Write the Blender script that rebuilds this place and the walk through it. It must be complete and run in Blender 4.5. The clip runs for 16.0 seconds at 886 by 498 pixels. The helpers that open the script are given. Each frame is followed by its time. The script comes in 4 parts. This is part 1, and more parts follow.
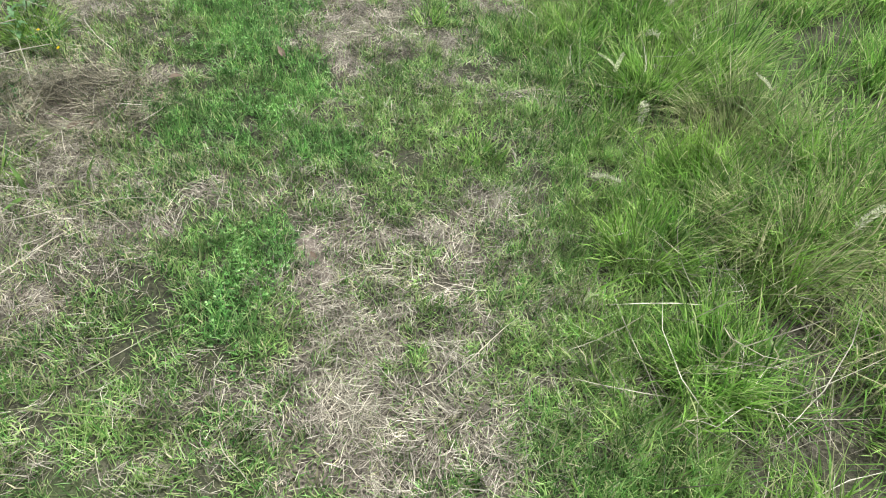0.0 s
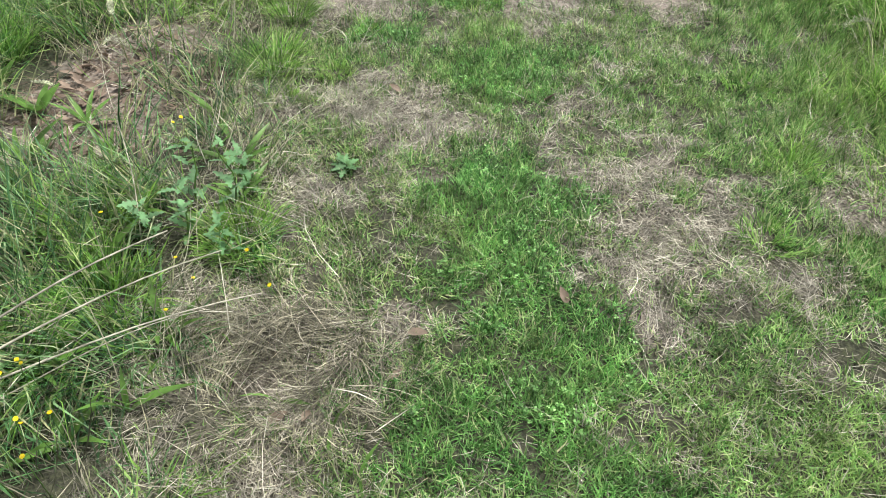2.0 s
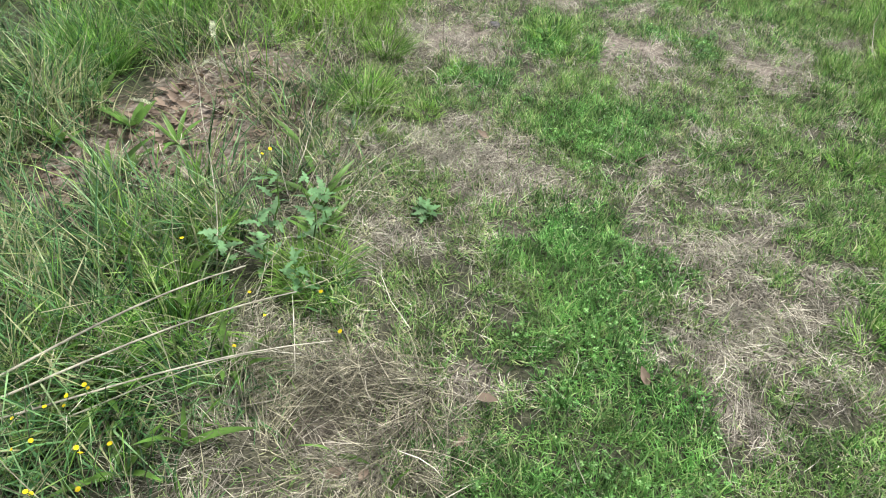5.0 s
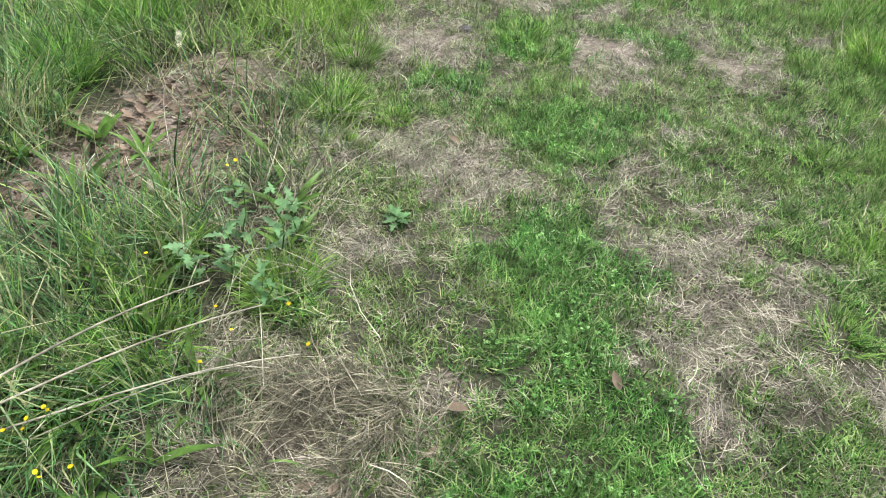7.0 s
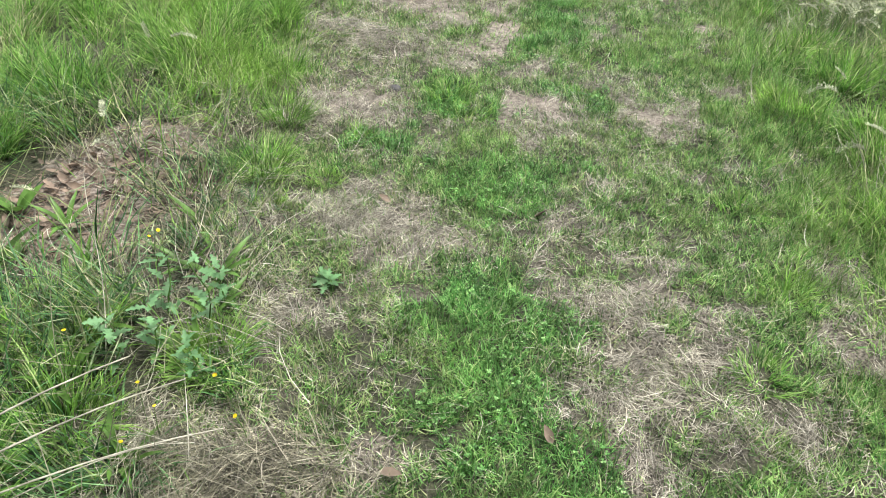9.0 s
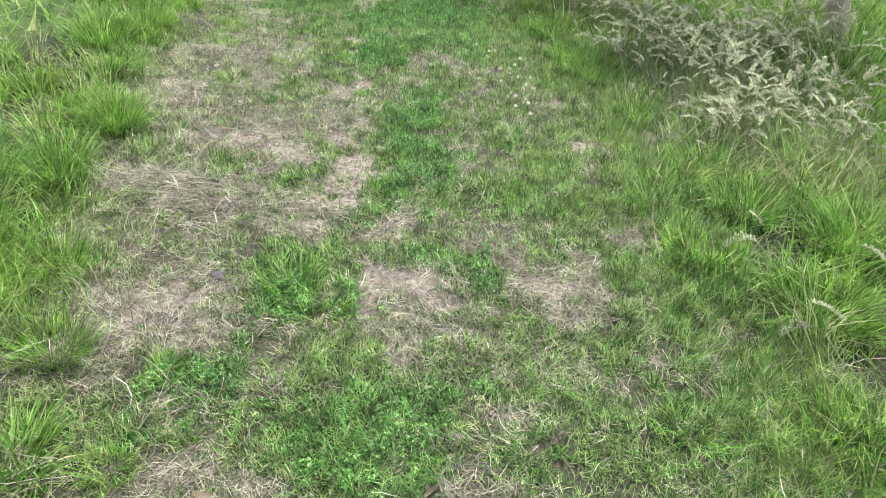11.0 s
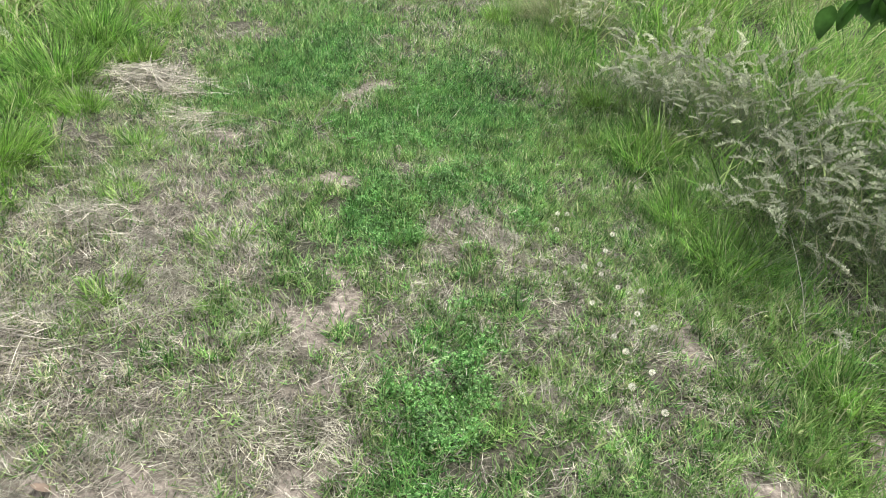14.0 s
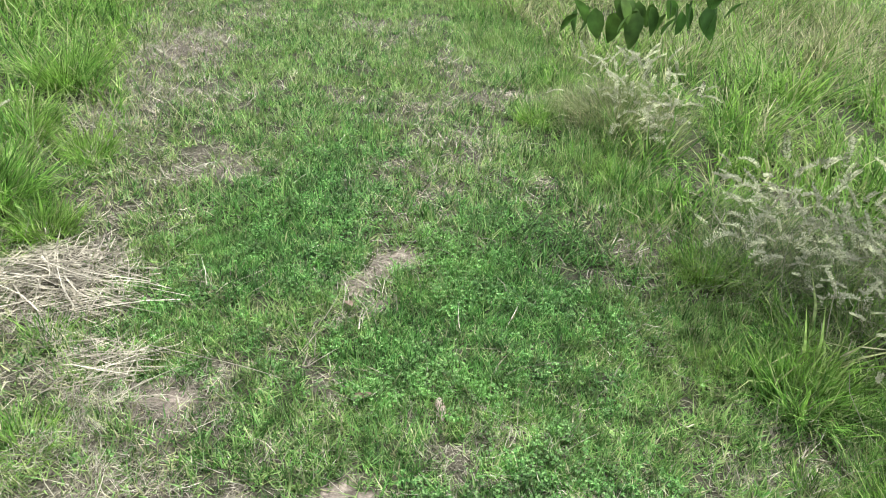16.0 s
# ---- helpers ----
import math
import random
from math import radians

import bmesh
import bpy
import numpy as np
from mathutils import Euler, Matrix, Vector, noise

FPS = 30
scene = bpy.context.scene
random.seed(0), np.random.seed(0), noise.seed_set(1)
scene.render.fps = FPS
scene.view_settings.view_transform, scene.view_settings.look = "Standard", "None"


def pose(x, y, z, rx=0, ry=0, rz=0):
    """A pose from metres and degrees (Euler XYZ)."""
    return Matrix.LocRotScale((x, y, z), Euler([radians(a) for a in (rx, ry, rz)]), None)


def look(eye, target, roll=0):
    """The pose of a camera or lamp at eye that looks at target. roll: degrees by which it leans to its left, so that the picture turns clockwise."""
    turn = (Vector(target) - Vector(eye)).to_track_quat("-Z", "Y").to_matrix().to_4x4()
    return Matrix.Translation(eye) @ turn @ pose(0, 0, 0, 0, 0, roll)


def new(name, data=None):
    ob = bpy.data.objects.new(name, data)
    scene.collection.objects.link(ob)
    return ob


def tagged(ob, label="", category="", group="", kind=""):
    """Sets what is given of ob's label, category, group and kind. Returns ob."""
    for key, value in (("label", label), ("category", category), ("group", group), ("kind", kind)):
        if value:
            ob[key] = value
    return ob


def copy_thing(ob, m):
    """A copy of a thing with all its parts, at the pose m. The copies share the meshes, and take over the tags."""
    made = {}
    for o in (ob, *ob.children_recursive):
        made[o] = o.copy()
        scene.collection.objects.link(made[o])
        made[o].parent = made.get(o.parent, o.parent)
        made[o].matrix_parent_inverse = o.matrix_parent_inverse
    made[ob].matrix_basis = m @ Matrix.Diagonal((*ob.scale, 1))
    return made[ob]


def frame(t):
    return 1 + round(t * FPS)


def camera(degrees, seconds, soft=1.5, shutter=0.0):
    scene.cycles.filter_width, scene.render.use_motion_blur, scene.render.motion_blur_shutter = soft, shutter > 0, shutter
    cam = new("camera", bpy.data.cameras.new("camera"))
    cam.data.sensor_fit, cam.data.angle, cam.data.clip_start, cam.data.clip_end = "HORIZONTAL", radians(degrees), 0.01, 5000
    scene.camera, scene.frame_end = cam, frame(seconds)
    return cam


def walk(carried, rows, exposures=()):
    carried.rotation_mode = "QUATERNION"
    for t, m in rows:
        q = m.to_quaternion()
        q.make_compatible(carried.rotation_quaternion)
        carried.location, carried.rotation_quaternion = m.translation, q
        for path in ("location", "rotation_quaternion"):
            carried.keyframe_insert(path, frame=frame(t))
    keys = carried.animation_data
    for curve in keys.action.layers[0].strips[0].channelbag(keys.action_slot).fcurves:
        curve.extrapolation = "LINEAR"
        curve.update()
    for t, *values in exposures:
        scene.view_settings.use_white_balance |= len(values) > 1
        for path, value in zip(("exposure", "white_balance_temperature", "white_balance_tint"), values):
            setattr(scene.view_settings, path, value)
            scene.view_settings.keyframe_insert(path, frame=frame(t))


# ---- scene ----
cam = camera(63.3, 16.0, soft=1.0)
PATH = [
    (0, (0.782, -2.319, 1.509), (0.704, -0.898, 0.104), 6.59),
    (0.5, (0.669, -1.957, 1.503), (0.524, -0.509, 0.131), 5.49),
    (1, (0.432, -1.641, 1.471), (0.284, -0.201, 0.092), 5.53),
    (1.5, (0.218, -1.422, 1.479), (-0.033, -0.020, 0.075), 4.37),
    (2, (0.073, -1.242, 1.456), (-0.418, 0.121, 0.077), 1.29),
    (2.5, (-0.007, -1.188, 1.463), (-0.598, 0.148, 0.096), 1.79),
    (3, (-0.024, -1.175, 1.465), (-0.655, 0.170, 0.126), 2.37),
    (3.5, (-0.024, -1.176, 1.473), (-0.672, 0.190, 0.164), 3.21),
    (5.8, (-0.029, -1.160, 1.456), (-0.687, 0.182, 0.127), 3.13),
    (6, (-0.026, -1.151, 1.459), (-0.681, 0.194, 0.131), 3.15),
    (6.5, (-0.004, -1.134, 1.464), (-0.639, 0.225, 0.141), 3.13),
    (7, (0.005, -1.129, 1.465), (-0.622, 0.238, 0.146), 2.76),
    (7.5, (-0.002, -1.130, 1.465), (-0.635, 0.240, 0.151), 2.47),
    (8, (-0.001, -1.130, 1.468), (-0.618, 0.260, 0.169), 2.82),
    (8.5, (0.016, -1.126, 1.479), (-0.579, 0.299, 0.207), 3.06),
    (9, (0.057, -1.094, 1.502), (-0.483, 0.404, 0.292), 3.26),
    (9.5, (0.070, -0.985, 1.519), (-0.363, 0.589, 0.363), 3.59),
    (9.7, (0.037, -0.897, 1.516), (-0.356, 0.703, 0.382), 3.62),
    (11.8, (-0.309, 0.464, 1.579), (-0.493, 2.143, 0.508), 5.40),
    (12, (-0.318, 0.619, 1.564), (-0.525, 2.298, 0.497), 5.08),
    (12.5, (-0.380, 0.972, 1.561), (-0.631, 2.644, 0.492), 5.35),
    (13, (-0.552, 1.313, 1.546), (-0.773, 2.983, 0.467), 6.07),
    (13.5, (-0.666, 1.666, 1.510), (-0.870, 3.337, 0.431), 6.16),
    (14, (-0.782, 2.064, 1.517), (-0.983, 3.727, 0.424), 6.52),
    (14.5, (-0.961, 2.415, 1.516), (-1.149, 4.065, 0.400), 6.18),
    (15, (-1.047, 2.785, 1.492), (-1.234, 4.435, 0.377), 5.34),
    (15.5, (-1.145, 3.172, 1.519), (-1.323, 4.851, 0.447), 5.84),
    (16, (-1.323, 3.539, 1.587), (-1.475, 5.231, 0.531), 6.02),
]
walk(cam, [(t, look(eye, aim, roll)) for t, eye, aim, roll in PATH],
     exposures=[(0, 1.05), (7.5, 1.05), (9, 1.18), (13, 1.26), (14, 1.12), (15.5, 1.06), (16, 1.22)])

# ---- light: a bright overcast sky with a very soft sun ----
world = bpy.data.worlds.new("overcast_sky")
scene.world = world
world.use_nodes = True
wn, wl = world.node_tree.nodes, world.node_tree.links
sky = wn.new("ShaderNodeTexSky")
sky.sky_type, sky.sun_disc = "NISHITA", False
sky.sun_elevation, sky.sun_rotation = radians(72), radians(40)
sky.dust_density, sky.ozone_density = 3.0, 1.0
cloud = wn.new("ShaderNodeHueSaturation")
cloud.inputs["Saturation"].default_value = 0.18
wl.new(sky.outputs[0], cloud.inputs["Color"])
wl.new(cloud.outputs[0], wn["Background"].inputs[0])
wn["Background"].inputs["Strength"].default_value = 0.1
sun = new("sun", bpy.data.lights.new("sun", "SUN"))
sun.data.energy, sun.data.angle, sun.data.color = 2.0, radians(14), (1.0, 0.95, 0.85)
sun.rotation_euler = (radians(-18), 0, radians(-40))


# ---- small helpers ----
rng = np.random.default_rng(7)


def part(name, mesh, material, parent=None, label="", m=None):
    """One mesh object, under its thing if a parent is given."""
    if material is not None and not mesh.materials:
        mesh.materials.append(material)
    ob = new(name, mesh)
    if parent is not None:
        ob.parent = parent
    if m is not None:
        ob.matrix_basis = m
    if label:
        ob["label"] = label
    return ob


def empty(name, m):
    ob = new(name)
    ob.empty_display_size = 0.05
    ob.matrix_basis = m
    return ob


def mesh_of(name, verts, faces):
    """A mesh from an array of vertices and a list of (n, k) arrays of corners."""
    me = bpy.data.meshes.new(name)
    faces = [np.asarray(f, np.int32) for f in faces if len(f)]
    loops = np.concatenate([f.ravel() for f in faces])
    totals = np.concatenate([np.full(len(f), f.shape[1], np.int32) for f in faces])
    me.vertices.add(len(verts))
    me.vertices.foreach_set("co", np.asarray(verts, np.float32).ravel())
    me.loops.add(len(loops))
    me.loops.foreach_set("vertex_index", loops)
    me.polygons.add(len(totals))
    me.polygons.foreach_set("loop_start", np.r_[0, np.cumsum(totals)[:-1]].astype(np.int32))
    me.update(calc_edges=True)
    return me


LATTICE = np.random.default_rng(11).random((128, 128))


def vnoise(x, y, size, shift=0.0):
    """Smooth value noise, 0 to 1, with features of that size in metres."""
    u, v = x / size + 31.7 + shift, y / size + 17.3 + 2.3 * shift
    i, j = np.floor(u).astype(int), np.floor(v).astype(int)
    fu, fv = u - i, v - j
    fu, fv = fu * fu * (3 - 2 * fu), fv * fv * (3 - 2 * fv)
    a, b = LATTICE[i % 128, j % 128], LATTICE[(i + 1) % 128, j % 128]
    c, d = LATTICE[i % 128, (j + 1) % 128], LATTICE[(i + 1) % 128, (j + 1) % 128]
    return (a * (1 - fu) + b * fu) * (1 - fv) + (c * (1 - fu) + d * fu) * fv


def smooth(a, b, v):
    s = np.clip((v - a) / (b - a), 0, 1)
    return s * s * (3 - 2 * s)


# ---- the plan: where the mown path is dry, bare or lush (x, y, half width, half length) ----
DRY_NEAR = [(-0.8, -0.27, 0.2, 0.14), (-0.52, -0.7, 0.14, 0.12), (0.36, -0.79, 0.1, 0.2), (0.49, -1.1, 0.22, 0.16),
            (0.65, -0.79, 0.18, 0.17), (0.02, 0.67, 0.23, 0.27), (-0.34, -1.2, 0.1, 0.1), (-0.75, 0.75, 0.22, 0.17),
            (0.76, 0.9, 0.14, 0.25), (-0.21, -0.87, 0.2, 0.07), (0.1, 0.36, 0.17, 0.12),
            (-0.65, -0.2, 0.13, 0.1), (-0.6, 1.88, 0.27, 0.23), (-1.39, 1.6, 0.19, 0.28), (-0.14, 2.11, 0.19, 0.25),
            (-0.36, 1.1, 0.09, 0.1), (0.2, 0.2, 0.14, 0.1), (-0.67, -0.35, 0.2, 0.15), (-1.28, 0.65, 0.14, 0.16),
            (-0.9, 0.85, 0.17, 0.13), (0.2, 2.63, 0.18, 0.14), (0.62, -1.42, 0.3, 0.22)]
DRY_FAR = [(-1.57, 3.2, 0.4, 0.5), (-2.18, 3.38, 0.2, 0.27), (-1.6, 2.41, 0.3, 0.14), (-1.5, 1.68, 0.18, 0.2),
           (-0.75, 2.4, 0.11, 0.08), (-1.69, 2.95, 0.3, 0.2), (-1.18, 2.26, 0.2, 0.11), (-2.87, 5.48, 0.25, 0.27),
           (-0.6, 3.11, 0.22, 0.19), (-0.88, 3.59, 0.15, 0.11), (-1.95, 3.9, 0.18, 0.22), (-0.91, 4.43, 0.2, 0.2),
           (-2.21, 4.6, 0.22, 0.18), (-2.2, 4.14, 0.18, 0.12), (-2.21, 5.0, 0.22, 0.14), (-1.47, 7.94, 0.15, 0.2),
           (-2.67, 6.5, 0.18, 0.18), (-2.1, 4.35, 0.28, 0.22), (-1.8, 4.05, 0.22, 0.18), (-3.6, 8.2, 0.18, 0.5), (-1.78, 5.81, 0.1, 0.2)]
BARE = [(0.36, -0.85, 0.05, 0.13), (-1.98, 0.75, 0.22, 0.42), (-1.93, 0.12, 0.2, 0.25), (-1.76, 0.4, 0.2, 0.25),
        (-2.11, 0.95, 0.12, 0.2), (-0.74, -0.4, 0.1, 0.05), (-1.07, 2.8, 0.13, 0.34), (-1.4, 2.88, 0.2, 0.1),
        (-1.35, 3.9, 0.11, 0.26), (-1.7, 3.02, 0.2, 0.12), (-0.17, 2.12, 0.09, 0.08), (-1.5, 2.88, 0.16, 0.1),
        (-1.7, 4.69, 0.1, 0.1), (0.03, 3.5, 0.1, 0.07), (0.42, 3.62, 0.1, 0.09), (-0.12, 4.11, 0.07, 0.1),
        (-1.78, 5.81, 0.07, 0.18), (-2.21, 4.98, 0.13, 0.1), (-0.6, 1.95, 0.12, 0.1), (-1.4, 1.6, 0.1, 0.14)]
LUSH = [(-0.3, 0.41, 0.15, 0.3), (-0.05, -0.18, 0.18, 0.3), (0.2, -1.0, 0.13, 0.18), (0.2, -0.41, 0.18, 0.14),
        (-0.16, -0.34, 0.26, 0.13), (-0.39, 0.5, 0.17, 0.2), (-0.49, 1.25, 0.23, 0.2), (-0.95, 1.78, 0.15, 0.13),
        (-0.43, 2.17, 0.12, 0.11), (-0.28, 0.2, 0.2, 0.2), (-1.11, 1.37, 0.12, 0.14), (-0.8, 2.95, 0.19, 0.42),
        (-0.97, 1.93, 0.12, 0.12), (-0.93, 3.5, 0.16, 0.5), (-2.2, 6.2, 0.3, 0.9), (-1.29, 5.9, 0.4, 0.6),
        (-1.53, 5.3, 0.2, 0.3), (-1.38, 4.5, 0.13, 0.28), (-2.05, 5.8, 0.2, 0.3), (-1.1, 4.9, 0.25, 0.3)]
EDGE_Y = [-3, -1.2, -0.8, 0, 0.7, 1.2, 1.9, 2.9, 3.9, 5, 6, 7, 8.7, 12]
EDGE_LEFT = [-0.55, -0.62, -0.7, -0.95, -1.35, -1.55, -1.85, -2.15, -2.7, -3.0, -3.25, -3.5, -4.2, -5.5]
EDGE_RIGHT = [1.35, 1.3, 1.25, 1.12, 0.88, 0.7, 0.5, 0.32, 0.2, -0.08, -0.4, -0.85, -1.3, -2.6]


def blobs(rows, x, y, seed):
    """1 inside the patches, fading out through ragged, broken edges, 0 outside."""
    wx = x + 0.3 * (vnoise(x, y, 0.16, seed) - 0.5)
    wy = y + 0.3 * (vnoise(x, y, 0.16, seed + 3) - 0.5)
    best = np.full(np.shape(x), 9.0)
    for cx, cy, rx, ry in rows:
        best = np.minimum(best, np.hypot((wx - cx) / rx, (wy - cy) / ry))
    broken = 1.1 * (vnoise(x, y, 0.055, seed + 5) - 0.5) + 0.9 * (vnoise(x, y, 0.022, seed + 8) - 0.5)
    return 1 - smooth(0.55, 1.45, best + broken)


def cover(x, y):
    """How dry, bare and lush the ground is at a place, and how far outside the mown path it lies (metres, negative inside)."""
    dry = np.maximum(blobs(DRY_NEAR, x, y, 1.0), blobs(DRY_FAR, x, y, 2.0))
    bare, lush = blobs(BARE, x, y, 3.0), blobs(LUSH, x, y, 4.0)
    left, right = np.interp(y, EDGE_Y, EDGE_LEFT), np.interp(y, EDGE_Y, EDGE_RIGHT)
    wander = 0.16 * (vnoise(x, y, 0.3, 6.0) - 0.5)
    out_left, out_right = left - x + wander, x - right + wander
    # the strip along the left border is thin and strawy
    strip = smooth(-0.55, -0.05, out_left) * (1 - smooth(0.0, 0.3, out_left)) * (0.15 + 0.55 * smooth(0.35, 0.7, vnoise(x, y, 0.2, 7.0)))
    thin = 0.6 * smooth(0.46, 0.82, 0.6 * vnoise(x, y, 0.4, 12.0) + 0.5 * vnoise(x, y, 0.05, 13.0)) * (out_left < 0.2)
    dry = np.maximum(np.maximum(dry, strip), thin)
    return dry * (1 - 0.6 * lush), bare, lush * (1 - bare), out_left, out_right


def lift(x, y):
    """The height of the ground."""
    near = np.exp(-(np.hypot(x + 1, y - 3) / 14) ** 2)
    bumps = 0.03 * (vnoise(x, y, 0.9, 1.5) - 0.5) + 0.022 * (vnoise(x, y, 0.17, 2.5) - 0.5) + 0.01 * (vnoise(x, y, 0.06, 3.5) - 0.5)
    hollow = 0.07 * np.exp(-(((x + 0.7) / 0.16) ** 2) - ((y + 0.4) / 0.11) ** 2)
    return near * bumps - hollow


def ribbons(base, length, width, way, lean0, lean1, twist, steps=2, swing=None):
    """Tapering, bending blades as strips: arrays of one entry a blade. swing: how far each turns aside from root to tip. Returns vertices and faces."""
    n = len(base)
    swing = np.zeros(n) if swing is None else swing
    rings, p = [], base.copy()
    for k in range(steps):
        a = way + swing * (k + 0.5) / steps
        d = np.stack([np.cos(a), np.sin(a), np.zeros(n)], 1)
        side = np.stack([-np.sin(a + twist), np.cos(a + twist), np.zeros(n)], 1)
        w = (width * (1.0 if k < max(1, steps - 1) else 0.8) / 2)[:, None]
        rings += [p - side * w, p + side * w]
        lean = lean0 + (lean1 - lean0) * (k + 0.5) / steps
        p = p + (length / steps)[:, None] * (d * np.sin(lean)[:, None] + np.array([0, 0, 1.0]) * np.cos(lean)[:, None])
    rings.append(p)
    v = np.stack(rings, 1)
    k = v.shape[1]
    at = (np.arange(n) * k)[:, None]
    quads = [at + np.array([[2 * s, 2 * s + 1, 2 * s + 3, 2 * s + 2]]) for s in range(steps - 1)]
    faces = [np.concatenate(quads)] if quads else []
    return v.reshape(-1, 3), faces + [at + np.array([[k - 3, k - 2, k - 1]])]


def joined(chunks):
    """Several (vertices, faces) as one."""
    verts, faces, at = [], [], 0
    for v, fs in chunks:
        verts.append(v)
        faces += [f + at for f in fs]
        at += len(v)
    return np.concatenate(verts), faces


def tube(points, radii, sides=6):
    """A tapering tube along points, closed at its ends."""
    p, r = np.asarray(points, float), np.asarray(radii, float)
    t = np.gradient(p, axis=0)
    t /= np.linalg.norm(t, axis=1, keepdims=True) + 1e-9
    ref = np.where(np.abs(t[:, 2:3]) < 0.9, [[0.0, 0, 1]], [[1.0, 0, 0]])
    a = np.cross(t, ref)
    a /= np.linalg.norm(a, axis=1, keepdims=True)
    b = np.cross(t, a)
    turn = np.arange(sides) * 2 * math.pi / sides
    v = p[:, None] + r[:, None, None] * (a[:, None] * np.cos(turn)[None, :, None] + b[:, None] * np.sin(turn)[None, :, None])
    k, i = len(p), np.arange(sides)
    quads = np.concatenate([np.stack([s * sides + i, s * sides + (i + 1) % sides, (s + 1) * sides + (i + 1) % sides, (s + 1) * sides + i], 1) for s in range(k - 1)])
    return v.reshape(-1, 3), [quads, np.array([i[::-1], (k - 1) * sides + i])]


# ---- materials ----
def plant_material(name, stops, rough=0.5, through_light=0.3, patch=0.25, patch_tone=(0.5, 0.5, 0.1), grain=60.0):
    """Leaf tissue: a colour for each blade, larger drifts of another tone, fine streaks, and light that comes through."""
    mat = bpy.data.materials.new(name)
    mat.use_nodes = True
    n, l = mat.node_tree.nodes, mat.node_tree.links
    bsdf, out = n["Principled BSDF"], n["Material Output"]
    geo, ob, ramp = n.new("ShaderNodeNewGeometry"), n.new("ShaderNodeTexCoord"), n.new("ShaderNodeValToRGB")
    ramp.color_ramp.elements.remove(ramp.color_ramp.elements[1])
    for k, (at, colour) in enumerate(stops):
        e = ramp.color_ramp.elements[0] if k == 0 else ramp.color_ramp.elements.new(at)
        e.position, e.color = at, (*colour, 1)
    l.new(geo.outputs["Random Per Island"], ramp.inputs[0])
    drift = n.new("ShaderNodeTexNoise")
    drift.inputs["Scale"].default_value, drift.inputs["Detail"].default_value = 2.2, 3.0
    l.new(geo.outputs["Position"], drift.inputs["Vector"])
    span = n.new("ShaderNodeMapRange")
    span.inputs["From Min"].default_value, span.inputs["From Max"].default_value = 0.42, 0.68
    span.inputs["To Max"].default_value = patch
    l.new(drift.outputs["Fac"], span.inputs["Value"])
    mix = n.new("ShaderNodeMix")
    mix.data_type = "RGBA"
    mix.inputs["B"].default_value = (*patch_tone, 1)
    l.new(span.outputs[0], mix.inputs["Factor"])
    l.new(ramp.outputs[0], mix.inputs["A"])
    fine = n.new("ShaderNodeTexNoise")
    fine.inputs["Scale"].default_value = grain
    l.new(geo.outputs["Position"], fine.inputs["Vector"])
    streak = n.new("ShaderNodeMapRange")
    streak.inputs["From Min"].default_value, streak.inputs["From Max"].default_value = 0.3, 0.7
    streak.inputs["To Min"].default_value, streak.inputs["To Max"].default_value = 0.75, 1.2
    l.new(fine.outputs["Fac"], streak.inputs["Value"])
    tuft = n.new("ShaderNodeTexNoise")
    tuft.inputs["Scale"].default_value, tuft.inputs["Detail"].default_value = 13.0, 3.0
    l.new(geo.outputs["Position"], tuft.inputs["Vector"])
    # tone differs by tuft, range widened to put shadow among the grass into colour
    tuft_tone = n.new("ShaderNodeMapRange")
    tuft_tone.inputs["From Min"].default_value, tuft_tone.inputs["From Max"].default_value = 0.3, 0.7
    tuft_tone.inputs["To Min"].default_value, tuft_tone.inputs["To Max"].default_value = 0.45, 1.45
    l.new(tuft.outputs["Fac"], tuft_tone.inputs["Value"])
    both = n.new("ShaderNodeMath")
    both.operation = "MULTIPLY"
    l.new(streak.outputs[0], both.inputs[0])
    l.new(tuft_tone.outputs[0], both.inputs[1])
    tone = n.new("ShaderNodeVectorMath")
    tone.operation = "SCALE"
    l.new(mix.outputs["Result"], tone.inputs[0])
    l.new(both.outputs[0], tone.inputs["Scale"])
    l.new(tone.outputs[0], bsdf.inputs["Base Color"])
    bsdf.inputs["Roughness"].default_value = rough
    bsdf.inputs["Specular IOR Level"].default_value = 0.35
    glow, blend = n.new("ShaderNodeBsdfTranslucent"), n.new("ShaderNodeMixShader")
    l.new(tone.outputs[0], glow.inputs["Color"])
    blend.inputs[0].default_value = through_light
    l.new(bsdf.outputs[0], blend.inputs[1])
    l.new(glow.outputs[0], blend.inputs[2])
    l.new(blend.outputs[0], out.inputs["Surface"])
    return mat


TURF = plant_material("mown_grass", [(0.0, (0.038, 0.1, 0.026)), (0.28, (0.119, 0.27, 0.065)), (0.58, (0.259, 0.48, 0.138)),
                                     (0.88, (0.454, 0.64, 0.261)), (0.95, (0.52, 0.57, 0.3)), (1.0, (0.68, 0.63, 0.45))],
                      through_light=0.36, patch=0.4, patch_tone=(0.389, 0.54, 0.174))
LUSH_GREEN = plant_material("lush_turf", [(0.0, (0.024, 0.08, 0.023)), (0.4, (0.081, 0.24, 0.055)), (0.8, (0.194, 0.45, 0.123)), (1.0, (0.389, 0.62, 0.261))],
                            through_light=0.36, patch=0.35, patch_tone=(0.227, 0.44, 0.116))
TALL = plant_material("long_grass", [(0.0, (0.032, 0.1, 0.02)), (0.3, (0.13, 0.32, 0.058)), (0.65, (0.259, 0.5, 0.102)),
                                     (0.9, (0.454, 0.65, 0.232)), (1.0, (0.66, 0.66, 0.4))],
                      through_light=0.46, patch=0.25, patch_tone=(0.389, 0.56, 0.087))
